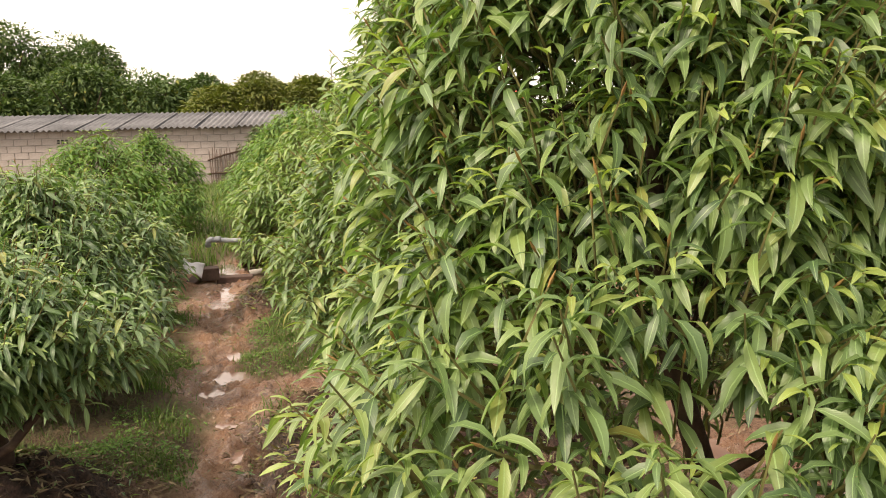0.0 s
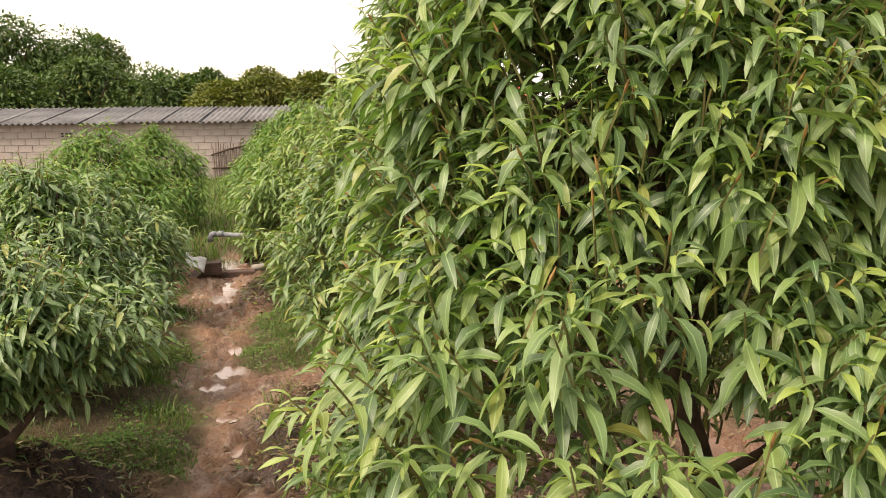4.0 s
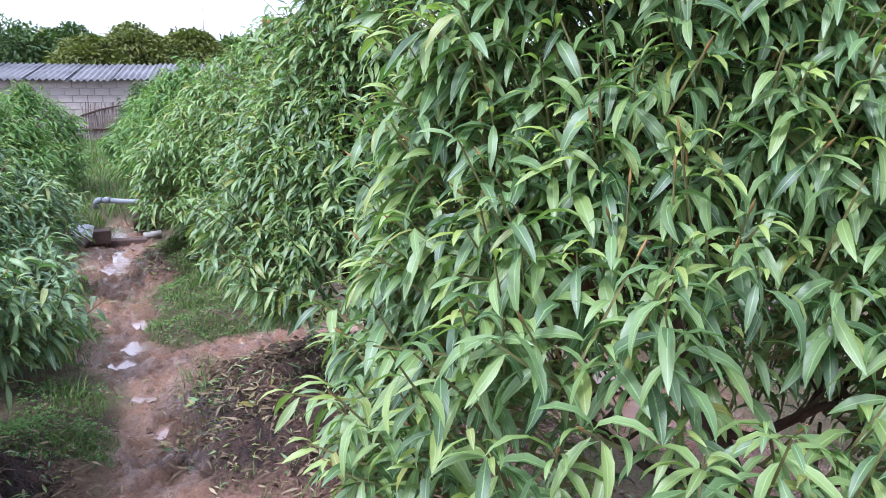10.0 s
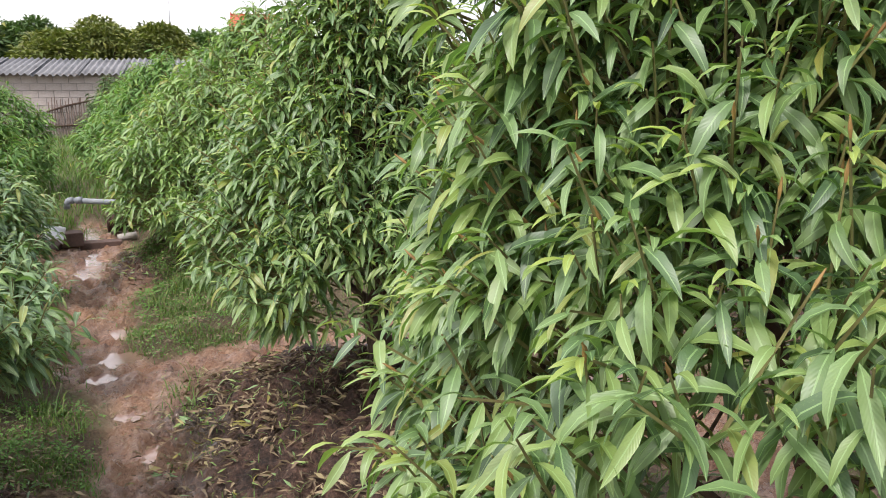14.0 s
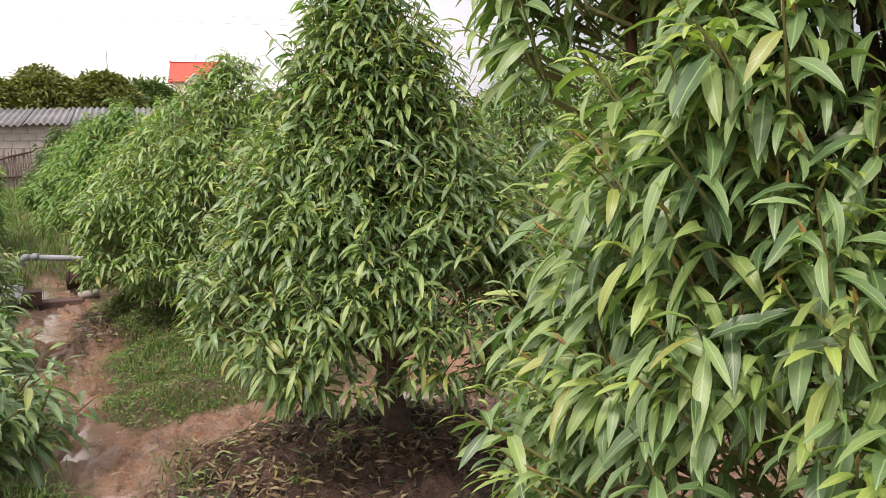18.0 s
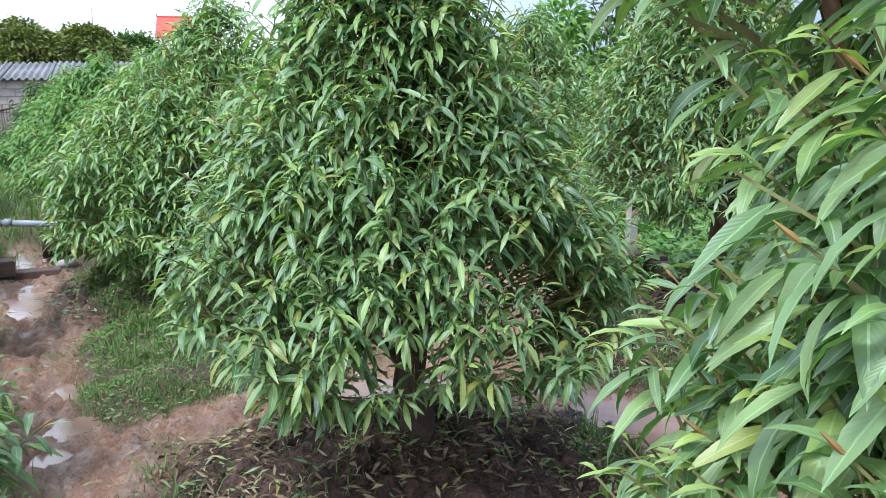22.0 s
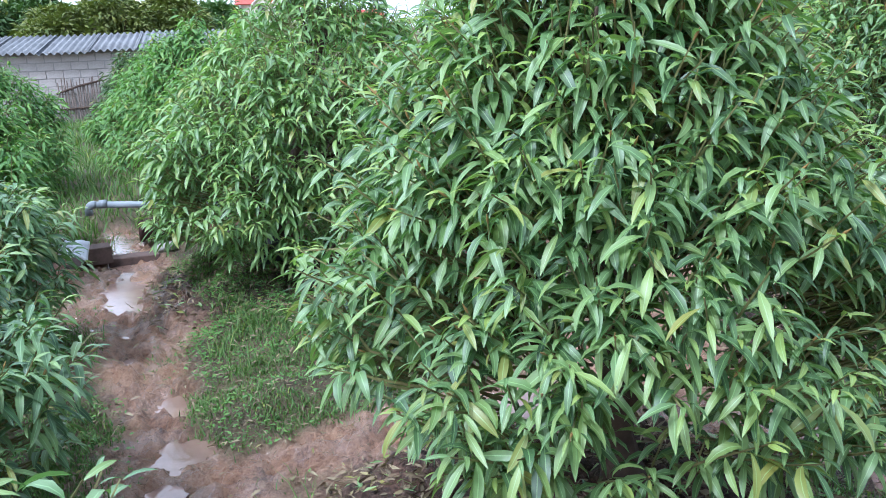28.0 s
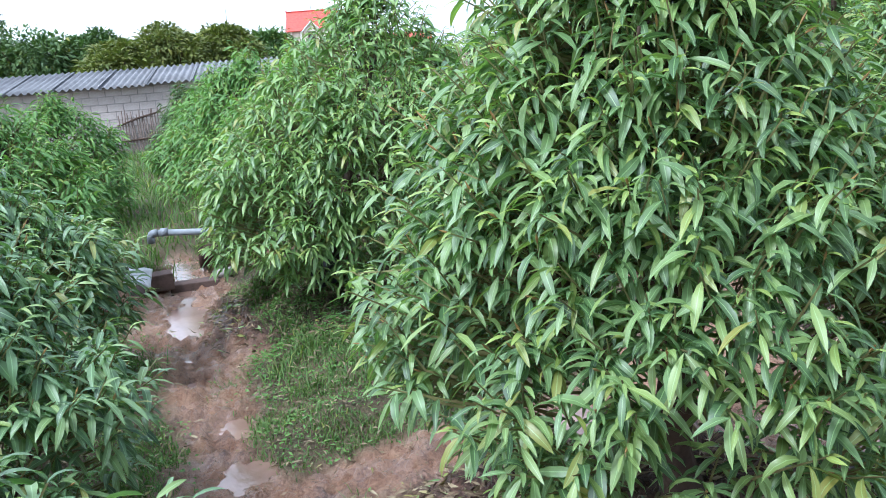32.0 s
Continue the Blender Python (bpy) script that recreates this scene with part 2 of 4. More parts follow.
def soil_material():
    """Red mud on the trodden way, crumbly mound soil darkened for litter and crown shade, thin green where grass grows.
    """
    m, nt, b = material("soil")
    wet, grass, litter = [nt.nodes.new("ShaderNodeAttribute") for _ in range(3)]
    wet.attribute_name, grass.attribute_name, litter.attribute_name = "wet", "grass", "litter"
    big, small = noise_tex(nt, 2.6, 8, 0.7), noise_tex(nt, 24.0, 8, 0.78)
    tiny = noise_tex(nt, 85.0, 4, 0.7)
    blend = maths(nt, "ADD", maths(nt, "MULTIPLY", big, 0.35), maths(nt, "ADD", maths(nt, "MULTIPLY", small, 0.4), maths(nt, "MULTIPLY", tiny, 0.25)))
    blend = maths(nt, "ADD", maths(nt, "MULTIPLY", maths(nt, "SUBTRACT", blend, 0.5), 2.9), 0.5)
    mud = ramp(nt, blend, [(0.20, (0.14, 0.070, 0.042)), (0.46, (0.375, 0.206, 0.128)), (0.78, (0.54, 0.34, 0.22))])
    # dark mound soil; its colour also holds the shade under the crowns
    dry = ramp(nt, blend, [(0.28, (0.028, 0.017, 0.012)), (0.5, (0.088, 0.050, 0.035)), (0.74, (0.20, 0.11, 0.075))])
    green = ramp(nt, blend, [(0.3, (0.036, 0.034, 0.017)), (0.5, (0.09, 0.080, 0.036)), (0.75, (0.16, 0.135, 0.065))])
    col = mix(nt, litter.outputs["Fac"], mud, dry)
    edge = maths(nt, "MULTIPLY", grass.outputs["Fac"], maths(nt, "ADD", maths(nt, "MULTIPLY", small, 1.4), 0.15))
    edge.node.use_clamp = True
    col = mix(nt, edge, col, green)
    nt.links.new(col, b.inputs["Base Color"])
    r = maths(nt, "SUBTRACT", 0.92, maths(nt, "MULTIPLY", wet.outputs["Fac"], maths(nt, "ADD", 0.12, maths(nt, "MULTIPLY", big, 1.0))))
    r.node.use_clamp = True
    nt.links.new(r, b.inputs["Roughness"])
    b.inputs["Specular IOR Level"].default_value = 0.5
    film = maths(nt, "MULTIPLY", wet.outputs["Fac"], maths(nt, "MULTIPLY", maths(nt, "SUBTRACT", noise_tex(nt, 7.0, 5, 0.6), 0.44), 7.0))
    film.node.use_clamp = True
    nt.links.new(film, b.inputs["Coat Weight"])
    b.inputs["Coat Roughness"].default_value = 0.13
    slick = node(nt, "Bump", Strength=0.6, Distance=0.012)
    nt.links.new(small, slick.inputs["Height"])
    nt.links.new(slick.outputs[0], b.inputs["Coat Normal"])
    bump(nt, b, blend, 1.0, 0.035)
    return m


def puddle_material():
    m, nt, b = material("muddy_water")
    n = noise_tex(nt, 5.0, 3)
    nt.links.new(ramp(nt, n, [(0.3, (0.17, 0.10, 0.075)), (0.7, (0.26, 0.165, 0.125))]), b.inputs["Base Color"])
    b.inputs["Roughness"].default_value = 0.10
    b.inputs["Specular IOR Level"].default_value = 0.6
    bump(nt, b, noise_tex(nt, 22.0, 3), 0.10, 0.012)
    return m


M_SOIL, M_WATER = soil_material(), puddle_material()


# ---- builders ----
def mesh_object(name, verts, faces, mat, parent=None, label="", smooth=False):
    me = bpy.data.meshes.new(name)
    me.from_pydata(verts, [], faces)
    me.materials.append(mat)
    if smooth:
        me.polygons.foreach_set("use_smooth", [True] * len(me.polygons))
    me.update()
    ob = new(name, me)
    if parent:
        ob.parent = parent
    if label:
        tagged(ob, label)
    return ob


def part(name, bm, mat, parent, label=""):
    me = bpy.data.meshes.new(name)
    bm.to_mesh(me)
    bm.free()
    me.materials.append(mat)
    ob = new(name, me)
    ob.parent = parent
    if label:
        tagged(ob, label)
    return ob


def box(bm, lo, hi, bevel=0.0, turn=None):
    """Adds a box between two corners, bevelled, turned about its middle."""
    lo, hi = Vector(lo), Vector(hi)
    mid, size = (lo + hi) / 2, hi - lo
    m = Matrix.Translation(mid) @ (turn or Matrix()) @ Matrix.Diagonal((*size, 1))
    made = bmesh.ops.create_cube(bm, size=1, matrix=m)["verts"]
    if bevel:
        edges = list({e for v in made for e in v.link_edges})
        bmesh.ops.bevel(bm, geom=edges, offset=bevel, segments=2, affect="EDGES", profile=0.5)
    return bm


def tube(verts, faces, pts, radii, sides=6):
    """Adds a tapered tube along points to the lists."""
    pts = [Vector(p) for p in pts]
    start = len(verts)
    for i, p in enumerate(pts):
        d = (pts[min(i + 1, len(pts) - 1)] - pts[max(i - 1, 0)]).normalized()
        a = d.cross(Vector((0.31, 0.17, 0.93))).normalized()
        b = d.cross(a)
        for k in range(sides):
            w = 2 * math.pi * k / sides
            verts.append(p + radii[i] * (math.cos(w) * a + math.sin(w) * b))
    for i in range(len(pts) - 1):
        for k in range(sides):
            a0, b0 = start + i * sides + k, start + i * sides + (k + 1) % sides
            faces.append((a0, b0, b0 + sides, a0 + sides))
    faces.append(tuple(start + k for k in range(sides))[::-1])
    faces.append(tuple(start + (len(pts) - 1) * sides + k for k in range(sides)))


STATIONS = np.array([0.16, 0.38, 0.62, 0.84])
WIDTHS = np.array([0.58, 1.0, 0.90, 0.50])


def leaf_points(pos, way, length, width, droop, roll, rng):
    """Points of many leaves at once, 14 each: base, four stations of left, middle and right, tip. Leaves start along way and bend down."""
    n = len(pos)
    way = way / np.linalg.norm(way, axis=1, keepdims=True)
    side = np.cross(way, np.array([0, 0, 1.0]) + rng.normal(0, 0.05, (n, 3)))
    side /= np.linalg.norm(side, axis=1, keepdims=True) + 1e-9
    nor = np.cross(side, way)
    side, nor = (np.cos(roll)[:, None] * side + np.sin(roll)[:, None] * nor, np.cos(roll)[:, None] * nor - np.sin(roll)[:, None] * side)
    s = np.r_[0.0, STATIONS, 1.0]
    ang = droop[:, None] * s[None] ** 0.85
    step = np.diff(s)
    mid = (ang[:, 1:] + ang[:, :-1]) / 2
    along = np.concatenate([np.zeros((n, 1)), np.cumsum(np.cos(mid) * step, 1)], 1) * length[:, None]
    down = np.concatenate([np.zeros((n, 1)), np.cumsum(np.sin(mid) * step, 1)], 1) * length[:, None]
    line = pos[:, None] + along[..., None] * way[:, None] - down[..., None] * nor[:, None]
    up = np.cos(ang)[..., None] * nor[:, None] + np.sin(ang)[..., None] * way[:, None]
    half = width[:, None] * WIDTHS[None] * 0.5
    fold = 0.22 + 0.2 * rng.random((n, 1))
    wave = 0.12 * np.sin(rng.random((n, 1)) * 6.3 + np.arange(4)[None] * 1.9)
    pts = np.zeros((n, 14, 3))
    pts[:, 0], pts[:, 13] = line[:, 0], line[:, 5]
    pts[:, 2:12:3] = line[:, 1:5]
    lift_l, lift_r = half * (fold + wave), half * (fold - wave)
    pts[:, 1:11:3] = line[:, 1:5] - half[..., None] * side[:, None] + lift_l[..., None] * up[:, 1:5]
    pts[:, 3:13:3] = line[:, 1:5] + half[..., None] * side[:, None] + lift_r[..., None] * up[:, 1:5]
    return pts


LEAF_FACES = [(0, 2, 1), (0, 3, 2)] + [q for k in range(3) for q in ((1 + 3 * k, 2 + 3 * k, 5 + 3 * k, 4 + 3 * k), (2 + 3 * k, 3 + 3 * k, 6 + 3 * k, 5 + 3 * k))] + [(10, 11, 13), (11, 12, 13)]
LEAF_LOOPS = np.array([v for fc in LEAF_FACES for v in fc])
LEAF_SIZES = np.array([len(fc) for fc in LEAF_FACES])
LEAF_UV = np.array([(0.5, 0.0)] + [(u, s) for s in STATIONS for u in (0.0, 0.5, 1.0)] + [(0.5, 1.0)])


def leaf_mesh(name, pts, age, mat):
    """One mesh from the points of many leaves."""
    n = len(pts)
    me = bpy.data.meshes.new(name)
    me.vertices.add(14 * n)
    me.vertices.foreach_set("co", pts.reshape(-1))
    loops = (LEAF_LOOPS[None] + 14 * np.arange(n)[:, None]).reshape(-1)
    sizes = np.tile(LEAF_SIZES, n)
    me.loops.add(len(loops))
    me.loops.foreach_set("vertex_index", loops)
    me.polygons.add(len(sizes))
    me.polygons.foreach_set("loop_start", np.r_[0, np.cumsum(sizes)[:-1]])
    me.polygons.foreach_set("use_smooth", np.ones(len(sizes), bool))
    me.update(calc_edges=True)
    uv = me.uv_layers.new(name="UVMap")
    uv.data.foreach_set("uv", np.tile(LEAF_UV[LEAF_LOOPS], (n, 1)).reshape(-1))
    at = me.attributes.new("age", "FLOAT", "POINT")
    at.data.foreach_set("value", np.repeat(age, 14))
    me.materials.append(mat)
    me.validate()
    return me


def small_leaf_mesh(name, pts, age, mat):
    """One mesh of many small folded leaves, five points each."""
    n = len(pts)
    pts = pts[:, [0, 4, 5, 6, 13]]
    me = bpy.data.meshes.new(name)
    me.vertices.add(5 * n)
    me.vertices.foreach_set("co", pts.reshape(-1))
    corners = np.array([0, 2, 1, 0, 3, 2, 1, 2, 4, 2, 3, 4])
    me.loops.add(12 * n)
    me.loops.foreach_set("vertex_index", (corners[None] + 5 * np.arange(n)[:, None]).reshape(-1))
    me.polygons.add(4 * n)
    me.polygons.foreach_set("loop_start", 3 * np.arange(4 * n))
    me.update(calc_edges=True)
    uv = me.uv_layers.new(name="UVMap")
    uv.data.foreach_set("uv", np.tile(np.array([(0.5, 0.0), (0.0, 0.4), (0.5, 0.4), (1.0, 0.4), (0.5, 1.0)])[corners], (n, 1)).reshape(-1))
    me.attributes.new("age", "FLOAT", "POINT").data.foreach_set("value", np.repeat(age, 5))
    me.materials.append(mat)
    me.validate()
    return me


# ---- the lie of the land ----
# trees: name, x, y, height of the soil at the trunk
TREES = {
    "A": (0.28, 2.10, 0.25), "B": (-0.10, 4.64, 0.24), "C": (2.19, 5.84, 0.32), "D": (-0.76, 8.12, 0.25), "E": (-1.15, 10.95, 0.22),
    "F": (-1.55, 13.5, 0.20), "G": (-2.15, 15.9, 0.15), "L": (-1.95, 3.82, 0.27), "M": (-2.25, 5.3, 0.18), "W": (-2.47, 6.95, 0.16), "N": (-2.92, 8.76, 0.18), "O": (-3.17, 12.0, 0.18),
    "P": (2.48, 8.96, 0.22), "S": (-0.72, 9.95, 0.22), "T": (0.6, 9.6, 0.22), "U": (0.2, 12.4, 0.2), "V": (-3.25, 6.9, 0.15),
}
WAY = [(-0.9, -6.0), (-0.95, 2.0), (-1.12, 4.1), (-1.27, 5.3), (-1.46, 6.25), (-1.63, 7.6), (-1.72, 8.4), (-1.78, 9.6), (-2.0, 10.4)]
GREEN = [(-0.93, 6.95, 0.62, 1.1), (-1.62, 4.75, 0.2, 0.35), (-1.85, 6.1, 0.25, 0.4), (1.75, 5.35, 0.5, 0.3), (3.2, 6.2, 1.4, 0.5), (-0.95, 4.55, 0.16, 0.3), (0.75, 4.55, 0.2, 0.35), (-1.15, 8.3, 0.35, 0.7), (-0.95, 7.7, 0.4, 0.6), (-1.8, 4.4, 0.5, 0.24), (-1.72, 5.75, 0.22, 0.3), (-2.1, 7.6, 0.35, 0.8)]
PUDDLES = [(-1.78, 8.42, 0.13, 0.74, 5.5), (-1.66, 7.10, 0.07, 0.10, 10), (-1.40, 5.90, 0.16, 0.14, -25), (1.08, 4.98, 0.24, 0.40, 12), (-1.9, 9.75, 0.26, 0.32, 5), (0.2, 5.85, 0.4, 0.16, 0), (1.22, 4.2, 0.15, 0.22, 5)]
rp = np.random.default_rng(17)
for q in np.linspace(2.4, 4.9, 7):
    (ax, ay), (bx, by) = WAY[int(q)], WAY[int(q) + 1]
    PUDDLES.append((ax + (bx - ax) * (q % 1) + rp.normal(0, 0.06), ay + (by - ay) * (q % 1) + rp.normal(0, 0.06), rp.uniform(0.05, 0.08), rp.uniform(0.07, 0.14), rp.uniform(-30, 30)))
SIDE_WAY = [(-1.1, 5.7), (-0.65, 5.9), (0.3, 5.85), (0.95, 5.35), (1.15, 4.7), (1.3, 3.8), (1.6, 2.5), (2.2, 0.0)]


rs = np.random.default_rng(8)
STEPS = []
for k in range(70):
    q = rs.uniform(1, len(WAY) - 1.01)
    (ax, ay), (bx, by) = WAY[int(q)], WAY[int(q) + 1]
    STEPS.append((ax + (bx - ax) * (q % 1) + rs.normal(0, 0.09), ay + (by - ay) * (q % 1), math.atan2(ax - bx, by - ay) + rs.normal(0, 0.3)))


def line_distance(x, y, line):
    best = np.full(x.shape, 99.0)
    for (ax, ay), (bx, by) in zip(line, line[1:]):
        dx, dy = bx - ax, by - ay
        k = np.clip(((x - ax) * dx + (y - ay) * dy) / (dx * dx + dy * dy), 0, 1)
        best = np.minimum(best, np.hypot(x - ax - k * dx, y - ay - k * dy))
    return best


def rough_noise(x, y, scale, seed):
    r = np.random.default_rng(seed)
    out = np.zeros(np.shape(x))
    for k in range(14):
        a, w = r.random() * 6.28, scale * (0.6 + 2.6 * r.random())
        out = out + np.sin(w * (np.cos(a) * x + np.sin(a) * y) + r.random() * 6.28) / 14 ** 0.5
    return out


def smooth(v, a, b):
    k = np.clip((v - a) / (b - a), 0, 1)
    return k * k * (3 - 2 * k)


def land(x, y):
    """Height of the soil, and how much of it is wet way, grass, and littered ground darkened for crown shade."""
    x, y = np.asarray(x, float), np.asarray(y, float)
    shape = x.shape
    x, y = x.reshape(-1), y.reshape(-1)
    edge = 0.10 * rough_noise(x, y, 2.2, 3)
    near_way = np.minimum(line_distance(x, y, WAY) - 0.15 - 0.14 * np.exp(-((y - 5.6) / 0.5) ** 2) - 0.14 * np.exp(-((y - 3.0) / 0.7) ** 2), line_distance(x, y, SIDE_WAY) - 0.2) + edge
    wet = 1 - smooth(near_way, -0.04, 0.14)
    z = 0.07 * smooth(near_way, 0.0, 0.5)
    litter = np.zeros(x.shape)
    for name, (tx, ty, h) in TREES.items():
        d = np.hypot(x - tx, y - ty) + 0.06 * rough_noise(x, y, 3.0, 5)
        rad = 0.98 if h > 0.28 else {"L": 0.58, "B": 1.0, "A": 1.1}.get(name, 0.85)
        m = 1 - smooth(d, 0.12, rad)
        z = np.maximum(z, h * m + 0.03 * (m > 0)) if h else z
        # littered soil, also darkened as crown shade; reaches widest round A
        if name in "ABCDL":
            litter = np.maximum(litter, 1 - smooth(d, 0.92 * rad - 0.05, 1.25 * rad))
    grass = (1 - wet) * (1 - litter) * smooth(rough_noise(x, y, 1.1, 9) + 0.9, 0.1, 0.9)
    for gx, gy, rx, ry in GREEN:
        near = np.hypot((x - gx) / rx, (y - gy) / ry) + 0.18 * rough_noise(x, y, 4.0, 21)
        grass = np.maximum(grass, (1 - smooth(near, 0.6, 1.1)) * (1 - 0.8 * wet))
    grass = np.maximum(grass, smooth(y, 9.0, 12.0) * (1 - wet * 0.3))
    pool = np.zeros(x.shape)
    for px, py, rx, ry, turn in PUDDLES:
        c, sn = math.cos(radians(turn)), math.sin(radians(turn))
        u, v = ((x - px) * c + (y - py) * sn) / rx, (-(x - px) * sn + (y - py) * c) / ry
        dip = 1 - smooth(np.hypot(u, v) + 0.26 * rough_noise(x, y, 11.0, 41), 0.3, 1.25)
        z, pool = z - 0.042 * dip, np.maximum(pool, dip)
    wet_bare = wet * (1 - 0.55 * pool)
    z = z + 0.012 * rough_noise(x, y, 7.0, 11) * (1 - 0.7 * pool) + 0.016 * rough_noise(x, y, 17.0, 12) * (0.4 + 0.6 * wet) * (1 - 0.6 * pool) + 0.012 * rough_noise(x, y, 0.9, 13) * wet
    # clods on the mounds, trodden lumps on the way
    z = z + litter * (0.034 * np.abs(rough_noise(x, y, 22.0, 14)) + 0.008 * rough_noise(x, y, 60.0, 15)) + wet_bare * (0.022 * (0.6 - np.abs(rough_noise(x, y, 24.0, 16))) + 0.011 * rough_noise(x, y, 48.0, 17) + 0.006 * rough_noise(x, y, 90.0, 18))
    for fx, fy, turn in STEPS:
        near = np.where((np.abs(x - fx) < 0.22) & (np.abs(y - fy) < 0.22))[0]
        u, v = (x[near] - fx) * math.cos(turn) + (y[near] - fy) * math.sin(turn), (y[near] - fy) * math.cos(turn) - (x[near] - fx) * math.sin(turn)
        q = np.hypot(u / 0.05, v / 0.125)
        z[near] += wet_bare[near] * (-0.016 * (1 - smooth(q, 0.5, 1.0)) + 0.010 * np.exp(-((q - 1.15) / 0.18) ** 2))
    return z.reshape(shape), wet.reshape(shape), grass.reshape(shape), litter.reshape(shape)


def soil_z(x, y):
    return float(land(np.array([x]), np.array([y]))[0][0])


def build_ground():
    fine_x, fine_y = np.arange(-2.9, 2.9, 0.021), np.arange(2.4, 10.2, 0.021)
    far = np.array([0.15, 0.4, 0.8, 1.5, 3, 6, 12, 25, 60, 150, 400, 1000])
    xs = np.r_[(fine_x[0] - far)[::-1], fine_x, fine_x[-1] + far]
    ys = np.r_[(fine_y[0] - far)[::-1], fine_y, fine_y[-1] + np.r_[np.arange(0.2, 10, 0.2), 12, 16, 25, 60, 150, 400, 1500]]
    gx, gy = np.meshgrid(xs, ys)
    z, wet, grass, litter = land(gx, gy)
    n, k = len(xs), len(ys)
    me = bpy.data.meshes.new("ground")
    me.vertices.add(n * k)
    me.vertices.foreach_set("co", np.stack([gx, gy, z], -1).reshape(-1))
    i = (np.arange(k - 1)[:, None] * n + np.arange(n - 1)[None]).reshape(-1)
    loops = np.stack([i, i + 1, i + n + 1, i + n], -1).reshape(-1)
    me.loops.add(len(loops))
    me.loops.foreach_set("vertex_index", loops)
    me.polygons.add(len(i))
    me.polygons.foreach_set("loop_start", 4 * np.arange(len(i)))
    me.polygons.foreach_set("use_smooth", np.ones(len(i), bool))
    me.update(calc_edges=True)
    for name, v in (("wet", wet), ("grass", grass), ("litter", litter)):
        me.attributes.new(name, "FLOAT", "POINT").data.foreach_set("value", v.reshape(-1))
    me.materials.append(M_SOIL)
    me.validate()
    ob = new("ground", me)
    tagged(ob, "red muddy orchard soil with trodden wet way and grassy edges", "ground", kind="structure")


build_ground()


def puddle(x, y, rx, ry, turn=0.0):
    """A level sheet of water over the low cells of the mud, so that the mud gives its shore."""
    c, sn = math.cos(radians(turn)), math.sin(radians(turn))
    ring = np.linspace(0, 2 * np.pi, 48)
    u, v = 1.25 * rx * np.cos(ring), 1.25 * ry * np.sin(ring)
    level = float(np.percentile(land(x + u * c - v * sn, y + u * sn + v * c)[0], 42 if ry > 0.3 else 18))
    step = 0.016
    us, vs = np.arange(-1.6 * rx, 1.6 * rx, step), np.arange(-1.6 * ry, 1.6 * ry, step)
    gu, gv = np.meshgrid(us, vs)
    deep = (land(x + gu * c - gv * sn, y + gu * sn + gv * c)[0] < level) & (np.hypot(gu / rx, gv / ry) < 1.15)
    # only the largest pool of the hollow holds water
    best, left = [], {(a, b) for a in range(len(vs)) for b in range(len(us)) if deep[a, b]}
    while left:
        pool, edge = [], [left.pop()]
        while edge:
            a, b = edge.pop()
            pool.append((a, b))
            near = {(a + 1, b), (a - 1, b), (a, b + 1), (a, b - 1)} & left
            left -= near
            edge += near
        best = max(best, pool, key=len)
    deep[:] = False
    for a, b in best:
        deep[a, b] = True
    if len(best) < 8:
        return
    verts, faces, index = [], [], {}
    for a in range(len(vs) - 1):
        for b in range(len(us) - 1):
            if deep[a:a + 2, b:b + 2].any():
                quad = [(a, b), (a, b + 1), (a + 1, b + 1), (a + 1, b)]
                for q in quad:
                    if q not in index:
                        index[q] = len(verts)
                        verts.append((float(us[q[1]]), float(vs[q[0]]), 0))
                faces.append([index[q] for q in quad])
    ob = mesh_object("puddle", verts, faces, M_WATER)
    ob.matrix_world = pose(x, y, level, 0, 0, turn)
    tagged(ob, "shallow brown rain puddle lying in the red mud", "puddle", "puddles on the way")


for spot in PUDDLES:
    puddle(*spot)


# ---- orchard trees ----
def crown_radius(profile, z):
    zs, rs = [p[0] for p in profile], [p[1] for p in profile]
    return np.interp(z, zs, rs)


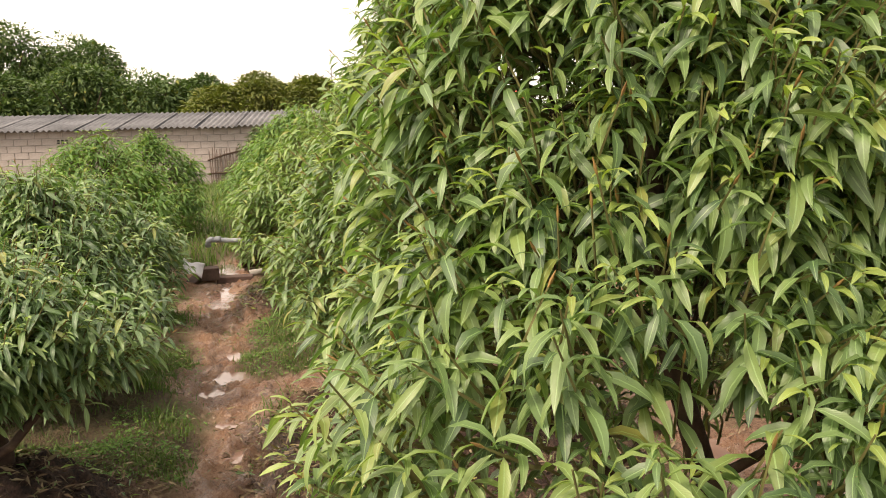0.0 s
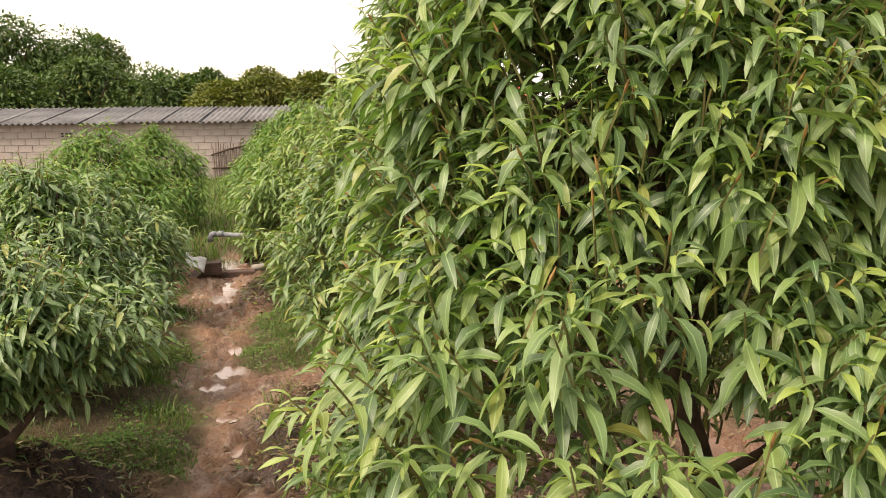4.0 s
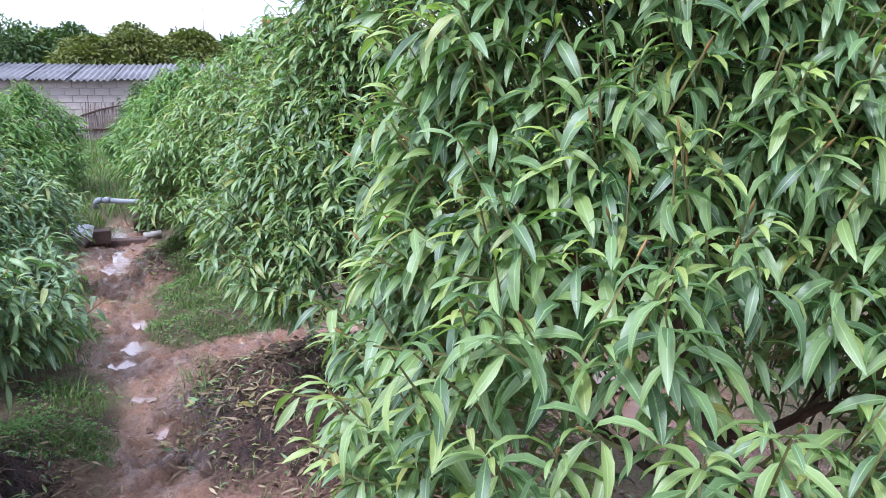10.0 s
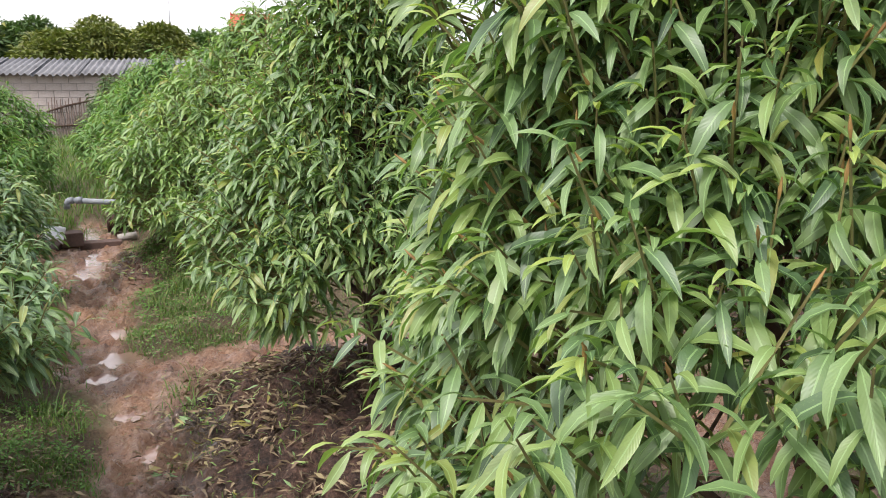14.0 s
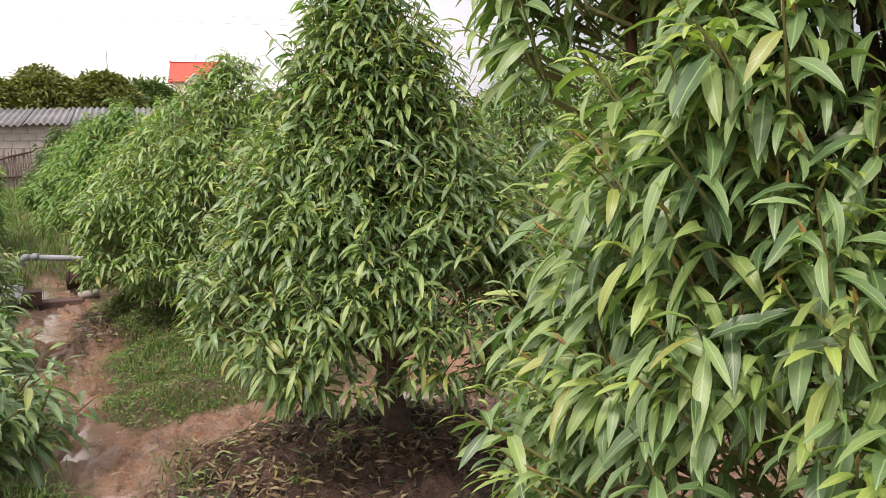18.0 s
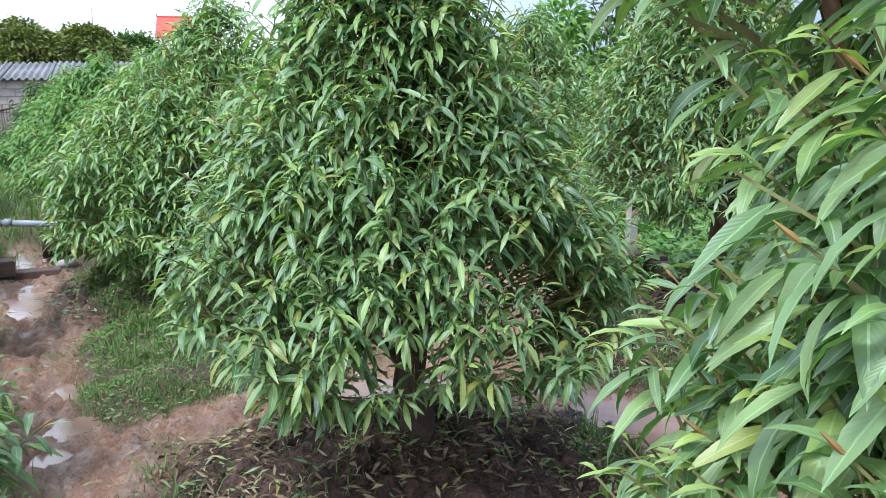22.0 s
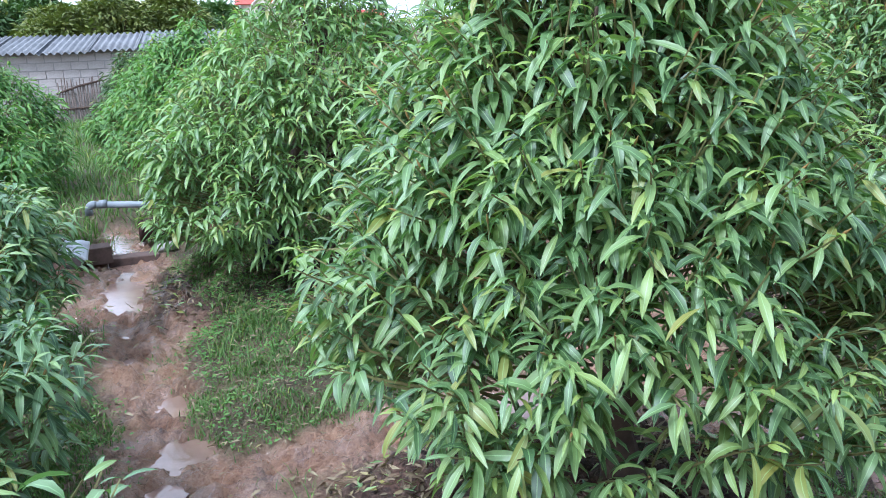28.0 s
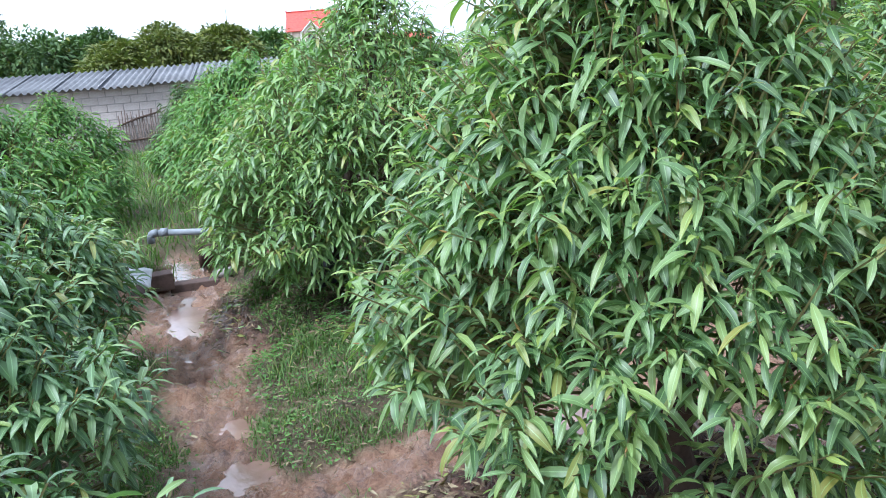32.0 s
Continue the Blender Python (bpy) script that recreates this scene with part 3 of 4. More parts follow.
def orchard_tree(key, profile, shoots, leaf_len, mat, seed, label, singles=0, lean=(0, 0), face=(0, -1), twig_len=(0.10, 0.26), per=9, trunk_r=0.05, group="orchard trees", droop=(0.65, 1.6), lobes=0.16, gap=None, cut=(0, 0), clump=None, airy=0.5):
    """A small bushy fruit tree: trunk, limbs, twigs, and leaves in whorls along upright shoots. profile: (height, radius) of the crown."""
    x0, y0, z0 = TREES[key]
    z0 = soil_z(x0, y0)
    rng = np.random.default_rng(seed)
    root = new("orchard_tree")
    root.location = (x0, y0, z0 - 0.02)
    tagged(root, label, "tree", group)
    prof = [(z - z0 - 0.10 * (n + 1) / len(profile), max(r - 0.13, 0.03)) for n, (z, r) in enumerate(profile)]
    top, low = prof[-1][0], prof[0][0]
    # where shoots start
    zz = np.linspace(low, top, 80)
    weight = (crown_radius(prof, zz) + 0.06) * (airy + (1 - airy) * smooth(zz, low, low + 0.4 * (top - low)))
    # shoots gather round the ends of the branches, so that the crown has heads and hollows
    heads = max(14, shoots // 14)
    hz = rng.choice(zz, heads, p=weight / weight.sum())
    ha = rng.uniform(0, 2 * np.pi, heads)
    hr = rng.uniform(0.94, 1.1, heads)
    pick = rng.integers(0, heads, shoots)
    wide = np.maximum(crown_radius(prof, hz[pick]), 0.15)
    z = np.clip(hz[pick] + rng.normal(0, 0.085, shoots), low + 0.03, top)
    az = ha[pick] + rng.normal(0, 0.085, shoots) / wide
    loose = rng.random(shoots) < 0.36
    z[loose] = rng.choice(zz, loose.sum(), p=weight / weight.sum()) + rng.uniform(-0.02, 0.02, loose.sum())
    az[loose] = rng.uniform(0, 2 * np.pi, loose.sum())
    depth = np.where(loose, 1.02 - 0.5 * rng.random(shoots) ** 2.0, hr[pick] - np.abs(rng.normal(0, 0.085, shoots)))
    lump = 1 + lobes * np.sin(3 * az + 5 * z + seed) + lobes * 0.7 * np.sin(5 * az - 9 * z + 2 * seed)
    lump = lump * (1 - cut[1] * np.clip(np.cos(az - cut[0]), 0, 1) ** 2 * (z < 1.25))
    r = crown_radius(prof, z) * lump * depth
    k = (z - low) / (top - low)
    px, py = r * np.cos(az) + lean[0] * k, r * np.sin(az) + lean[1] * k
    if clump:
        cx, cy, z_low, z_top, cr, n = clump
        q = np.sqrt(rng.random(n))
        z[:n] = rng.uniform(z_low, z_top, n)
        px[:n], py[:n] = cx - x0 + cr * q * np.cos(az[:n]), cy - y0 + cr * q * np.sin(az[:n])
        z[:n] -= z0
    base = np.stack([px, py, z], 1)
    for middle, way, wide in gap or ():
        rel = base + np.array(root.location) - np.array(middle)
        line = np.array(way.normalized())
        along = rel @ line
        bare = (np.linalg.norm(rel - along[:, None] * line, axis=1) < wide) & (along > -0.5)
        rest = np.where(~bare)[0]
        swap = rest[rng.integers(0, len(rest), bare.sum())]
        base[bare] = base[swap]
        az[bare] = az[swap]
    out = np.stack([np.cos(az), np.sin(az), np.zeros(shoots)], 1)
    axis = out * (0.75 - 0.35 * k)[:, None] + np.array([0, 0, 1.0]) * (0.55 + 0.5 * k)[:, None] + rng.normal(0, 0.22, (shoots, 3))
    axis /= np.linalg.norm(axis, axis=1, keepdims=True)
    size = rng.uniform(*twig_len, shoots)
    # leaves along every shoot
    i = np.repeat(np.arange(shoots), per)
    j = np.tile(np.arange(per), shoots)
    f = ((j + rng.uniform(0.1, 0.9, len(j))) / per) ** 0.7
    spin = j * 2.4 + np.repeat(rng.uniform(0, 6.28, shoots), per) + rng.normal(0, 0.25, len(j))
    a = np.cross(axis, np.array([0.2, 0.1, 1.0]))
    a /= np.linalg.norm(a, axis=1, keepdims=True)
    b = np.cross(axis, a)
    radial = np.cos(spin)[:, None] * a[i] + np.sin(spin)[:, None] * b[i]
    tip = f > 0.88
    way = axis[i] * (0.32 + 0.9 * tip)[:, None] + radial * (0.95 - 0.35 * tip)[:, None] + out[i] * 0.3
    pos = base[i] + axis[i] * (size[i] * f)[:, None] + radial * 0.004
    length = leaf_len * rng.uniform(0.72, 1.25, len(i)) * np.where(tip, 0.72, 1.0) * (0.8 + 0.25 * np.sin(np.pi * f))
    width = length * rng.uniform(0.165, 0.22, len(i))
    # each leaf arches over until its tip hangs
    rise = np.arcsin(np.clip(way[:, 2] / np.linalg.norm(way, axis=1), -1, 1))
    bend = np.clip(rise + rng.uniform(*droop, len(i)) * np.where(tip, 0.5, 1.0), 0.3, 2.7)
    pts = leaf_points(pos, way, length, width, bend, rng.normal(0, 0.35, len(i)), rng)
    fresh = rng.random(shoots)[i]
    age = np.clip(1.15 - 0.75 * tip * (fresh > 0.45) - 0.25 * rng.random(len(i)) - 0.35 * (fresh > 0.9), 0.05, 1)
    keep = np.ones(len(i), bool)
    if singles:
        # the outermost leaves on the side that the way passes are pieces of their own
        side = (pos[:, 0] * face[0] + pos[:, 1] * face[1]) / np.hypot(*face)
        want = np.argsort(-side + 0.25 * rng.random(len(side)))[:singles]
        keep[want] = False
    me = leaf_mesh("foliage", pts[keep], age[keep], mat)
    ob = new("foliage", me)
    ob.parent = root
    tagged(ob, "dense drooping lance-shaped green leaves", kind="stuff")
    if singles:
        models = []
        for v in range(12):
            one = leaf_points(np.zeros((1, 3)), np.array([[1.0, 0, 0.001]]), np.array([1.0]), np.array([0.175 + 0.004 * v]), np.array([0.7 + 0.13 * v]), np.zeros(1), rng)
            models.append(leaf_mesh("leaf", one, np.array([1.0 if v % 4 else 0.6]), mat))
        for n in np.where(~keep)[0]:
            w = Vector(way[n]).normalized()
            s = Vector((0, 0, 1)).cross(w).normalized()
            u = w.cross(s)
            m = Matrix((w, s, u)).transposed().to_4x4() @ Matrix.Rotation(rng.normal(0, 0.3), 4, "X")
            leaf = new("leaf", models[int(np.clip((bend[n] - 0.7) / 0.13, 0, 11))])
            leaf.parent = root
            leaf.matrix_local = Matrix.Translation(pos[n]) @ m @ Matrix.Scale(length[n], 4)
    # shoot stems
    verts, faces = [], []
    for n in range(shoots):
        p = Vector(base[n])
        d = Vector(axis[n])
        back = p - Vector((out[n][0], out[n][1], 0.4)) * 0.08
        tube(verts, faces, [back, p, p + d * size[n]], [0.0046, 0.0038, 0.0018], 3)
    tagged(mesh_object("twig", verts, faces, M_TWIG, root), kind="stuff")
    if singles:
        verts, faces = [], []
        for n in range(0, shoots, 6):
            p = Vector(base[n]) + Vector(axis[n]) * size[n]
            tube(verts, faces, [p, p + Vector(axis[n]) * 0.012, p + Vector(axis[n]) * 0.03], [0.0018, 0.0032, 0.0008], 5)
        tagged(mesh_object("bud", verts, faces, M_BUD, root), "orange-brown shoot tips", kind="stuff")
    # trunk and limbs
    h = low + 0.06
    lx, ly = lean
    verts, faces = [], []
    path = [(0, 0, -0.05), (0.015, 0.01, 0.08), (-0.02, 0.015, h * 0.6), (0.01, -0.01, h + 0.15)]
    path += [(lx * q + 0.03 * math.sin(7 * q + seed), ly * q + 0.03 * math.cos(6 * q + seed), low + (top - low) * q) for q in (0.3, 0.5, 0.7, 0.9)]
    tube(verts, faces, path, [trunk_r * s for s in (1.35, 1.1, 0.95, 0.9, 0.6, 0.42, 0.28, 0.12)], 10)
    mesh_object("trunk", verts, faces, M_BARK, root, smooth=True)
    for n in range(11):
        q = n / 11
        a0 = n * 2.4 + seed
        z1 = h * 0.7 + (top - low) * 0.72 * q
        z2 = min(top - 0.1, z1 + 0.22 + 0.2 * rng.random())
        reach = float(crown_radius(prof, np.array(z2))) * 0.85
        c = lambda e: (lx * (z1 - low) / (top - low) + reach * e * math.cos(a0 + 0.25 * e), ly * (z1 - low) / (top - low) + reach * e * math.sin(a0 + 0.25 * e))
        verts, faces = [], []
        pts_l = [(*c(e), z1 + (z2 - z1) * e ** 1.3 + 0.02 * math.sin(9 * e + n)) for e in (0, 0.25, 0.5, 0.75, 1.0)]
        tube(verts, faces, pts_l, [trunk_r * s * (1 - 0.5 * q) for s in (0.42, 0.34, 0.25, 0.16, 0.07)], 6)
        for s in range(7):
            e = 0.35 + 0.09 * s
            sx, sy = c(e)
            sz = z1 + (z2 - z1) * e ** 1.3
            g = rng.normal(0, 1, 3)
            g /= np.linalg.norm(g)
            tube(verts, faces, [(sx, sy, sz), (sx + 0.09 * g[0], sy + 0.09 * g[1], sz + 0.06 + 0.05 * g[2]), (sx + 0.17 * g[0], sy + 0.17 * g[1], sz + 0.15 + 0.07 * g[2])], [0.008, 0.006, 0.004], 4)
        mesh_object("limb", verts, faces, M_BARK, root, smooth=True)
    return root


# open places in the crown, where a stem and the trunk show
STEM = [(0.10, 2.50, 1.1), (-0.07, 2.71, 1.5), (-0.13, 2.75, 1.72), (-0.15, 2.76, 1.95), (-0.17, 2.74, 2.2)]
GAP = [(Vector(STEM[2]), Vector((-0.55, -0.83, 0.0)), 0.13), (Vector((0.30, 2.1, 0.95)), Vector((-0.80, -1.69, 0.74)), 0.075), (Vector((0.05, 2.0, 0.92)), Vector((-0.55, -1.59, 0.77)), 0.06)]
tall = orchard_tree("A", [(0.50, 0.50), (0.66, 0.77), (0.95, 0.88), (1.15, 0.86), (1.32, 0.73), (1.5, 0.66), (1.8, 0.63), (2.3, 0.44), (2.75, 0.12)], 2900, 0.104, M_LEAF, 4, "tall dense fruit tree with long drooping yellow-green leaves beside the way", 295, lean=(-0.2, 0.56), face=(-0.6, -1), trunk_r=0.042, lobes=0.07, gap=GAP, cut=(1.95, 0.12), droop=(0.75, 1.75), clump=(-0.15, 2.76, 1.7, 2.35, 0.2, 240), airy=0.12)
verts, faces = [], []
tube(verts, faces, [Vector(v) - tall.location for v in STEM], [0.018, 0.0145, 0.013, 0.011, 0.006], 8)
mesh_object("stem", verts, faces, M_STEM, tall, "bare reddish-brown stem", smooth=True)
orchard_tree("B", [(0.60, 0.58), (0.74, 0.78), (0.92, 0.77), (1.1, 0.69), (1.48, 0.53), (1.93, 0.32), (2.24, 0.08)], 2000, 0.097, M_LEAF, 2, "cone-shaped fruit tree with drooping narrow leaves on a litter-strewn mound", 295, face=(-0.5, -1), trunk_r=0.06, lobes=0.045, lean=(-0.13, 0.0))
orchard_tree("C", [(0.82, 0.6), (0.95, 0.82), (1.2, 0.80), (1.55, 0.62), (1.95, 0.40), (2.3, 0.08)], 1650, 0.088, M_LEAF, 6, "round-headed fruit tree on a clear trunk above a mound", 150, face=(-0.6, -1), trunk_r=0.062, lean=(-0.2, 0.0), lobes=0.07)
orchard_tree("D", [(0.30, 0.62), (0.55, 0.82), (0.9, 0.86), (1.3, 0.76), (1.65, 0.54), (1.88, 0.30), (2.04, 0.12)], 1550, 0.108, M_LEAF_LIGHT, 8, "bushy fruit tree with drooping green leaves on a grassy mound", 150, face=(-0.6, -1), lean=(0.44, 0.0), lobes=0.09)
orchard_tree("S", [(0.3, 0.5), (0.5, 0.75), (0.9, 0.75), (1.3, 0.6), (1.8, 0.12)], 700, 0.10, M_LEAF_FINE, 19, "bright green bushy fruit tree in the row")
orchard_tree("T", [(0.3, 0.6), (0.5, 0.85), (0.9, 0.85), (1.3, 0.65), (1.75, 0.12)], 700, 0.11, M_LEAF, 20, "bushy fruit tree in the second row")
orchard_tree("U", [(0.3, 0.6), (0.5, 0.9), (0.9, 0.85), (1.3, 0.65), (1.7, 0.12)], 600, 0.12, M_LEAF_FINE, 21, "bushy fruit tree in the second row")
orchard_tree("E", [(0.3, 0.6), (0.5, 0.8), (0.9, 0.78), (1.3, 0.55), (1.72, 0.12)], 760, 0.11, M_LEAF_FINE, 9, "bright green bushy fruit tree in the row")
orchard_tree("F", [(0.3, 0.6), (0.5, 0.85), (0.9, 0.75), (1.2, 0.55), (1.55, 0.12)], 600, 0.12, M_LEAF_FINE, 10, "bright green bushy fruit tree in the row")
orchard_tree("G", [(0.2, 0.45), (0.5, 0.55), (0.9, 0.45), (1.15, 0.3), (1.35, 0.1)], 420, 0.12, M_LEAF_DARK, 11, "small dark green tree near the shed")
lower = orchard_tree("L", [(0.60, 0.32), (0.74, 0.49), (0.88, 0.50), (1.02, 0.36), (1.17, 0.10)], 560, 0.105, M_LEAF_COOL, 12, "low spreading young fruit tree on forked dark stems", 150, face=(1, -0.6), trunk_r=0.035, lobes=0.3)
for way_l in ([(-0.16, -0.12, -0.06), (-0.05, -0.14, 0.08), (0.10, -0.12, 0.17), (0.26, -0.06, 0.36)], [(-0.15, -0.1, -0.05), (-0.2, -0.12, 0.15), (-0.27, -0.05, 0.4)], [(-0.05, -0.14, 0.08), (-0.02, -0.2, 0.2), (0.02, -0.26, 0.42)]):
    verts, faces = [], []
    tube(verts, faces, way_l, [0.028, 0.024, 0.018, 0.011][: len(way_l)], 8)
    mesh_object("stem", verts, faces, M_BARK, lower, smooth=True)
orchard_tree("M", [(0.20, 0.52), (0.4, 0.64), (0.7, 0.60), (0.95, 0.48), (1.15, 0.31), (1.34, 0.08)], 900, 0.105, M_LEAF_COOL, 13, "low spreading young fruit tree beside the way", 150, face=(1, -0.6), trunk_r=0.035)
orchard_tree("W", [(0.14, 0.5), (0.36, 0.66), (0.65, 0.62), (0.9, 0.45), (1.2, 0.12)], 680, 0.11, M_LEAF_COOL, 23, "low spreading young fruit tree beside the way", trunk_r=0.035)
orchard_tree("N", [(0.2, 0.5), (0.5, 0.78), (0.9, 0.72), (1.2, 0.5), (1.5, 0.12)], 760, 0.11, M_LEAF_FINE, 14, "feathery light green young tree", trunk_r=0.03)
orchard_tree("O", [(0.2, 0.5), (0.5, 0.75), (0.9, 0.62), (1.2, 0.4), (1.42, 0.1)], 520, 0.12, M_LEAF_FINE, 15, "feathery light green young tree", trunk_r=0.03)
orchard_tree("V", [(0.2, 0.5), (0.45, 0.72), (0.8, 0.66), (1.05, 0.45), (1.3, 0.12)], 560, 0.135, M_LEAF, 22, "low spreading young fruit tree beside the way", trunk_r=0.03)
orchard_tree("P", [(0.4, 0.5), (0.7, 0.8), (1.1, 0.78), (1.6, 0.5), (2.1, 0.1)], 600, 0.11, M_LEAF, 16, "bushy fruit tree in the second row")


# ---- ground cover ----
def scatter(n, box_, test, rng):
    """Places on the soil inside a rectangle where test(wet, grass, litter, x, y) is likely."""
    x, y = rng.uniform(box_[0], box_[1], n), rng.uniform(box_[2], box_[3], n)
    z, wet, grass, litter = land(x, y)
    ok = rng.random(n) < test(wet, grass, litter, x, y)
    return np.stack([x, y, z], 1)[ok]


def blades(name, places, height, width, mat, rng, label, category):
    """Thin bent grass blades, five points each, as one mesh."""
    n = len(places)
    a = rng.uniform(0, 2 * np.pi, n)
    h = height * rng.uniform(0.4, 1.3, n)
    side = np.stack([np.cos(a), np.sin(a), np.zeros(n)], 1) * (width * rng.uniform(0.6, 1.3, n))[:, None]
    lean = np.stack([-np.sin(a), np.cos(a), np.zeros(n)], 1) * (h * rng.uniform(0.2, 1.5, n))[:, None]
    up = np.array([0, 0, 1.0]) * h[:, None]
    pts = np.stack([places - side, places + side, places + 0.6 * up + 0.35 * lean - 0.7 * side, places + 0.6 * up + 0.35 * lean + 0.7 * side, places + up * 0.9 + lean], 1)
    me = bpy.data.meshes.new(name)
    me.vertices.add(5 * n)
    me.vertices.foreach_set("co", pts.reshape(-1))
    loops = (np.array([0, 1, 3, 2, 2, 3, 4])[None] + 5 * np.arange(n)[:, None]).reshape(-1)
    me.loops.add(len(loops))
    me.loops.foreach_set("vertex_index", loops)
    me.polygons.add(2 * n)
    me.polygons.foreach_set("loop_start", (np.array([0, 4])[None] + 7 * np.arange(n)[:, None]).reshape(-1))
    me.update(calc_edges=True)
    uv = me.uv_layers.new(name="UVMap")
    uv.data.foreach_set("uv", np.tile(np.array([(0.2, 0), (0.8, 0), (0.8, 0.6), (0.2, 0.6), (0.2, 0.6), (0.8, 0.6), (0.7, 1.0)]), (n, 1)).reshape(-1))
    me.attributes.new("age", "FLOAT", "POINT").data.foreach_set("value", np.repeat(np.clip(rng.normal(0.75, 0.25, n), 0, 1), 5))
    me.materials.append(mat)
    me.validate()
    return tagged(new(name, me), label, category, kind="stuff")


def flat_leaves(name, places, length, ratio, mat, rng, label, category, rise=0.15, droop=(0.1, 0.9), lift=0.012, fresh=0.75, tilt=0.5):
    n = len(places)
    a = rng.uniform(0, 2 * np.pi, n)
    way = np.stack([np.cos(a), np.sin(a), rng.normal(rise, 0.2, n)], 1)
    size = length * rng.uniform(0.6, 1.3, n)
    pts = leaf_points(places + np.array([0, 0, lift]), way, size, size * ratio * rng.uniform(0.8, 1.25, n), rng.uniform(*droop, n), rng.normal(0, tilt, n), rng)
    me = small_leaf_mesh(name, pts, np.clip(rng.normal(fresh, 0.25, n), 0, 1), mat)
    return tagged(new(name, me), label, category, kind="stuff")


rng = np.random.default_rng(40)
near = scatter(120000, (-3.8, 4.2, 3.3, 10.5), lambda w, g, l, x, y: 0.8 * g ** 2 * np.clip(0.45 + 0.5 * rough_noise(x, y, 3.5, 61), 0.05, 1), rng)
blades("grass", near, 0.034, 0.0028, M_GRASS, rng, "short green grass and creeping weeds on the soil", "grass")
turf = np.concatenate([scatter(int(42000 * rx * ry), (gx - rx, gx + rx, gy - ry, gy + ry), lambda w, g, l, x, y: g * np.clip(0.3 + 0.8 * rough_noise(x, y, 6.0, 31), 0.0, 1), rng) for gx, gy, rx, ry in GREEN])
blades("turf", turf, 0.028, 0.0028, M_GRASS, rng, "thick low green turf on the banks", "grass")
leafy = np.concatenate([scatter(int(17000 * rx * ry), (gx - rx, gx + rx, gy - ry, gy + ry), lambda w, g, l, x, y: g * np.clip(0.35 - 0.7 * rough_noise(x, y, 6.0, 31), 0.02, 1), rng) for gx, gy, rx, ry in GREEN])
leafy[:, 2] += rng.uniform(0, 0.03, len(leafy))
flat_leaves("low_weed", leafy, 0.024, 0.36, M_WEED, rng, "low leafy weeds mixed into the turf", "weeds", 0.5, (0.2, 1.2))
lush = scatter(16000, (-4.2, -0.4, 9.6, 20.0), lambda w, g, l, x, y: 0.9 * g, rng)
blades("tall_grass", lush, 0.16, 0.006, M_GRASS, rng, "taller fresh green grass leading to the shed", "grass")
tufts = np.concatenate([np.array([x, y, 0]) + rng.normal(0, 0.05, (n, 3)) * (1, 1, 0) for x, y, n in [(-1.0, 5.2, 25), (-0.95, 4.85, 30), (-1.62, 5.0, 50), (-1.75, 5.4, 40), (-1.1, 6.6, 50), (-1.0, 7.1, 60), (-1.2, 6.9, 40), (-0.85, 6.8, 50), (-1.15, 7.5, 50), (0.75, 4.75, 40), (1.5, 5.2, 30), (1.75, 4.7, 30), (-2.0, 5.5, 40), (-1.85, 7.2, 40)]])
tufts[:, 2] = land(tufts[:, 0], tufts[:, 1])[0]
blades("grass_tuft", tufts, 0.10, 0.003, M_GRASS, rng, "loose tufts of long grass at the edge of the mud", "grass")
mound = scatter(110000, (-2.9, 3.3, 1.2, 9.2), lambda w, g, l, x, y: 0.8 * l * np.clip(0.75 + 0.45 * rough_noise(x, y, 4.0, 33), 0.2, 1), rng)
mound[:, 2] += rng.uniform(-0.004, 0.016, len(mound))
flat_leaves("leaf_litter", mound, 0.06, 0.2, M_DRY, rng, "dark tangled dry leaves and stalks on the mounds", "leaf litter", 0.1, (0.1, 1.8), 0.006, 0.93, 0.9)
pale = scatter(70000, (-2.9, 3.3, 2.6, 9.2), lambda w, g, l, x, y: 0.16 * l * np.clip(0.5 + 0.8 * rough_noise(x, y, 6.0, 33), 0.03, 1), rng)
flat_leaves("pale_litter", pale, 0.055, 0.2, M_DRY, rng, "straw-coloured curled fallen leaves on the mounds", "leaf litter", 0.2, (0.2, 1.6), 0.014, 0.45, 0.7)
cuts = scatter(30000, (-2.9, 3.2, 2.8, 9.2), lambda w, g, l, x, y: 0.25 * l, rng)
flat_leaves("green_litter", cuts, 0.062, 0.2, M_LEAF, rng, "freshly fallen grey-green leaves on the mounds", "leaf litter", 0.2, (0.2, 1.4), 0.014, 0.95, 0.7)
sprout = scatter(60000, (-2.9, 3.3, 2.8, 9.2), lambda w, g, l, x, y: l * np.clip(0.8 * rough_noise(x, y, 3.0, 35) - 0.35, 0, 0.8), rng)
blades("mound_grass", sprout, 0.05, 0.0024, M_GRASS, rng, "thin grass growing through the litter of the mounds", "grass")
dead = np.concatenate([scatter(int(1300 * rx * ry), (gx - rx, gx + rx, gy - ry, gy + ry), lambda w, g, l, x, y: g, rng) for gx, gy, rx, ry in GREEN])
flat_leaves("dead_grass_leaf", dead, 0.045, 0.18, M_DRY, rng, "dry brown leaves caught in the turf", "leaf litter", 0.2, (0.2, 1.2), 0.02, 0.7, 0.7)
creep = scatter(9000, (-3.6, 3.8, 3.4, 9.5), lambda w, g, l, x, y: 0.5 * g ** 1.5, rng)
flat_leaves("creeping_weed", creep, 0.024, 0.45, M_WEED, rng, "tiny creeping weeds among the grass", "weeds", 0.5, (0.2, 1.2))
bits = scatter(46000, (-2.4, 2.6, 2.8, 9.8), lambda w, g, l, x, y: 0.4 * w, rng)
flat_leaves("mud_debris", bits, 0.026, 0.16, M_DRY, rng, "bits of straw and leaf trodden into the mud", "debris", 0.0, (0.0, 0.4), 0.004)
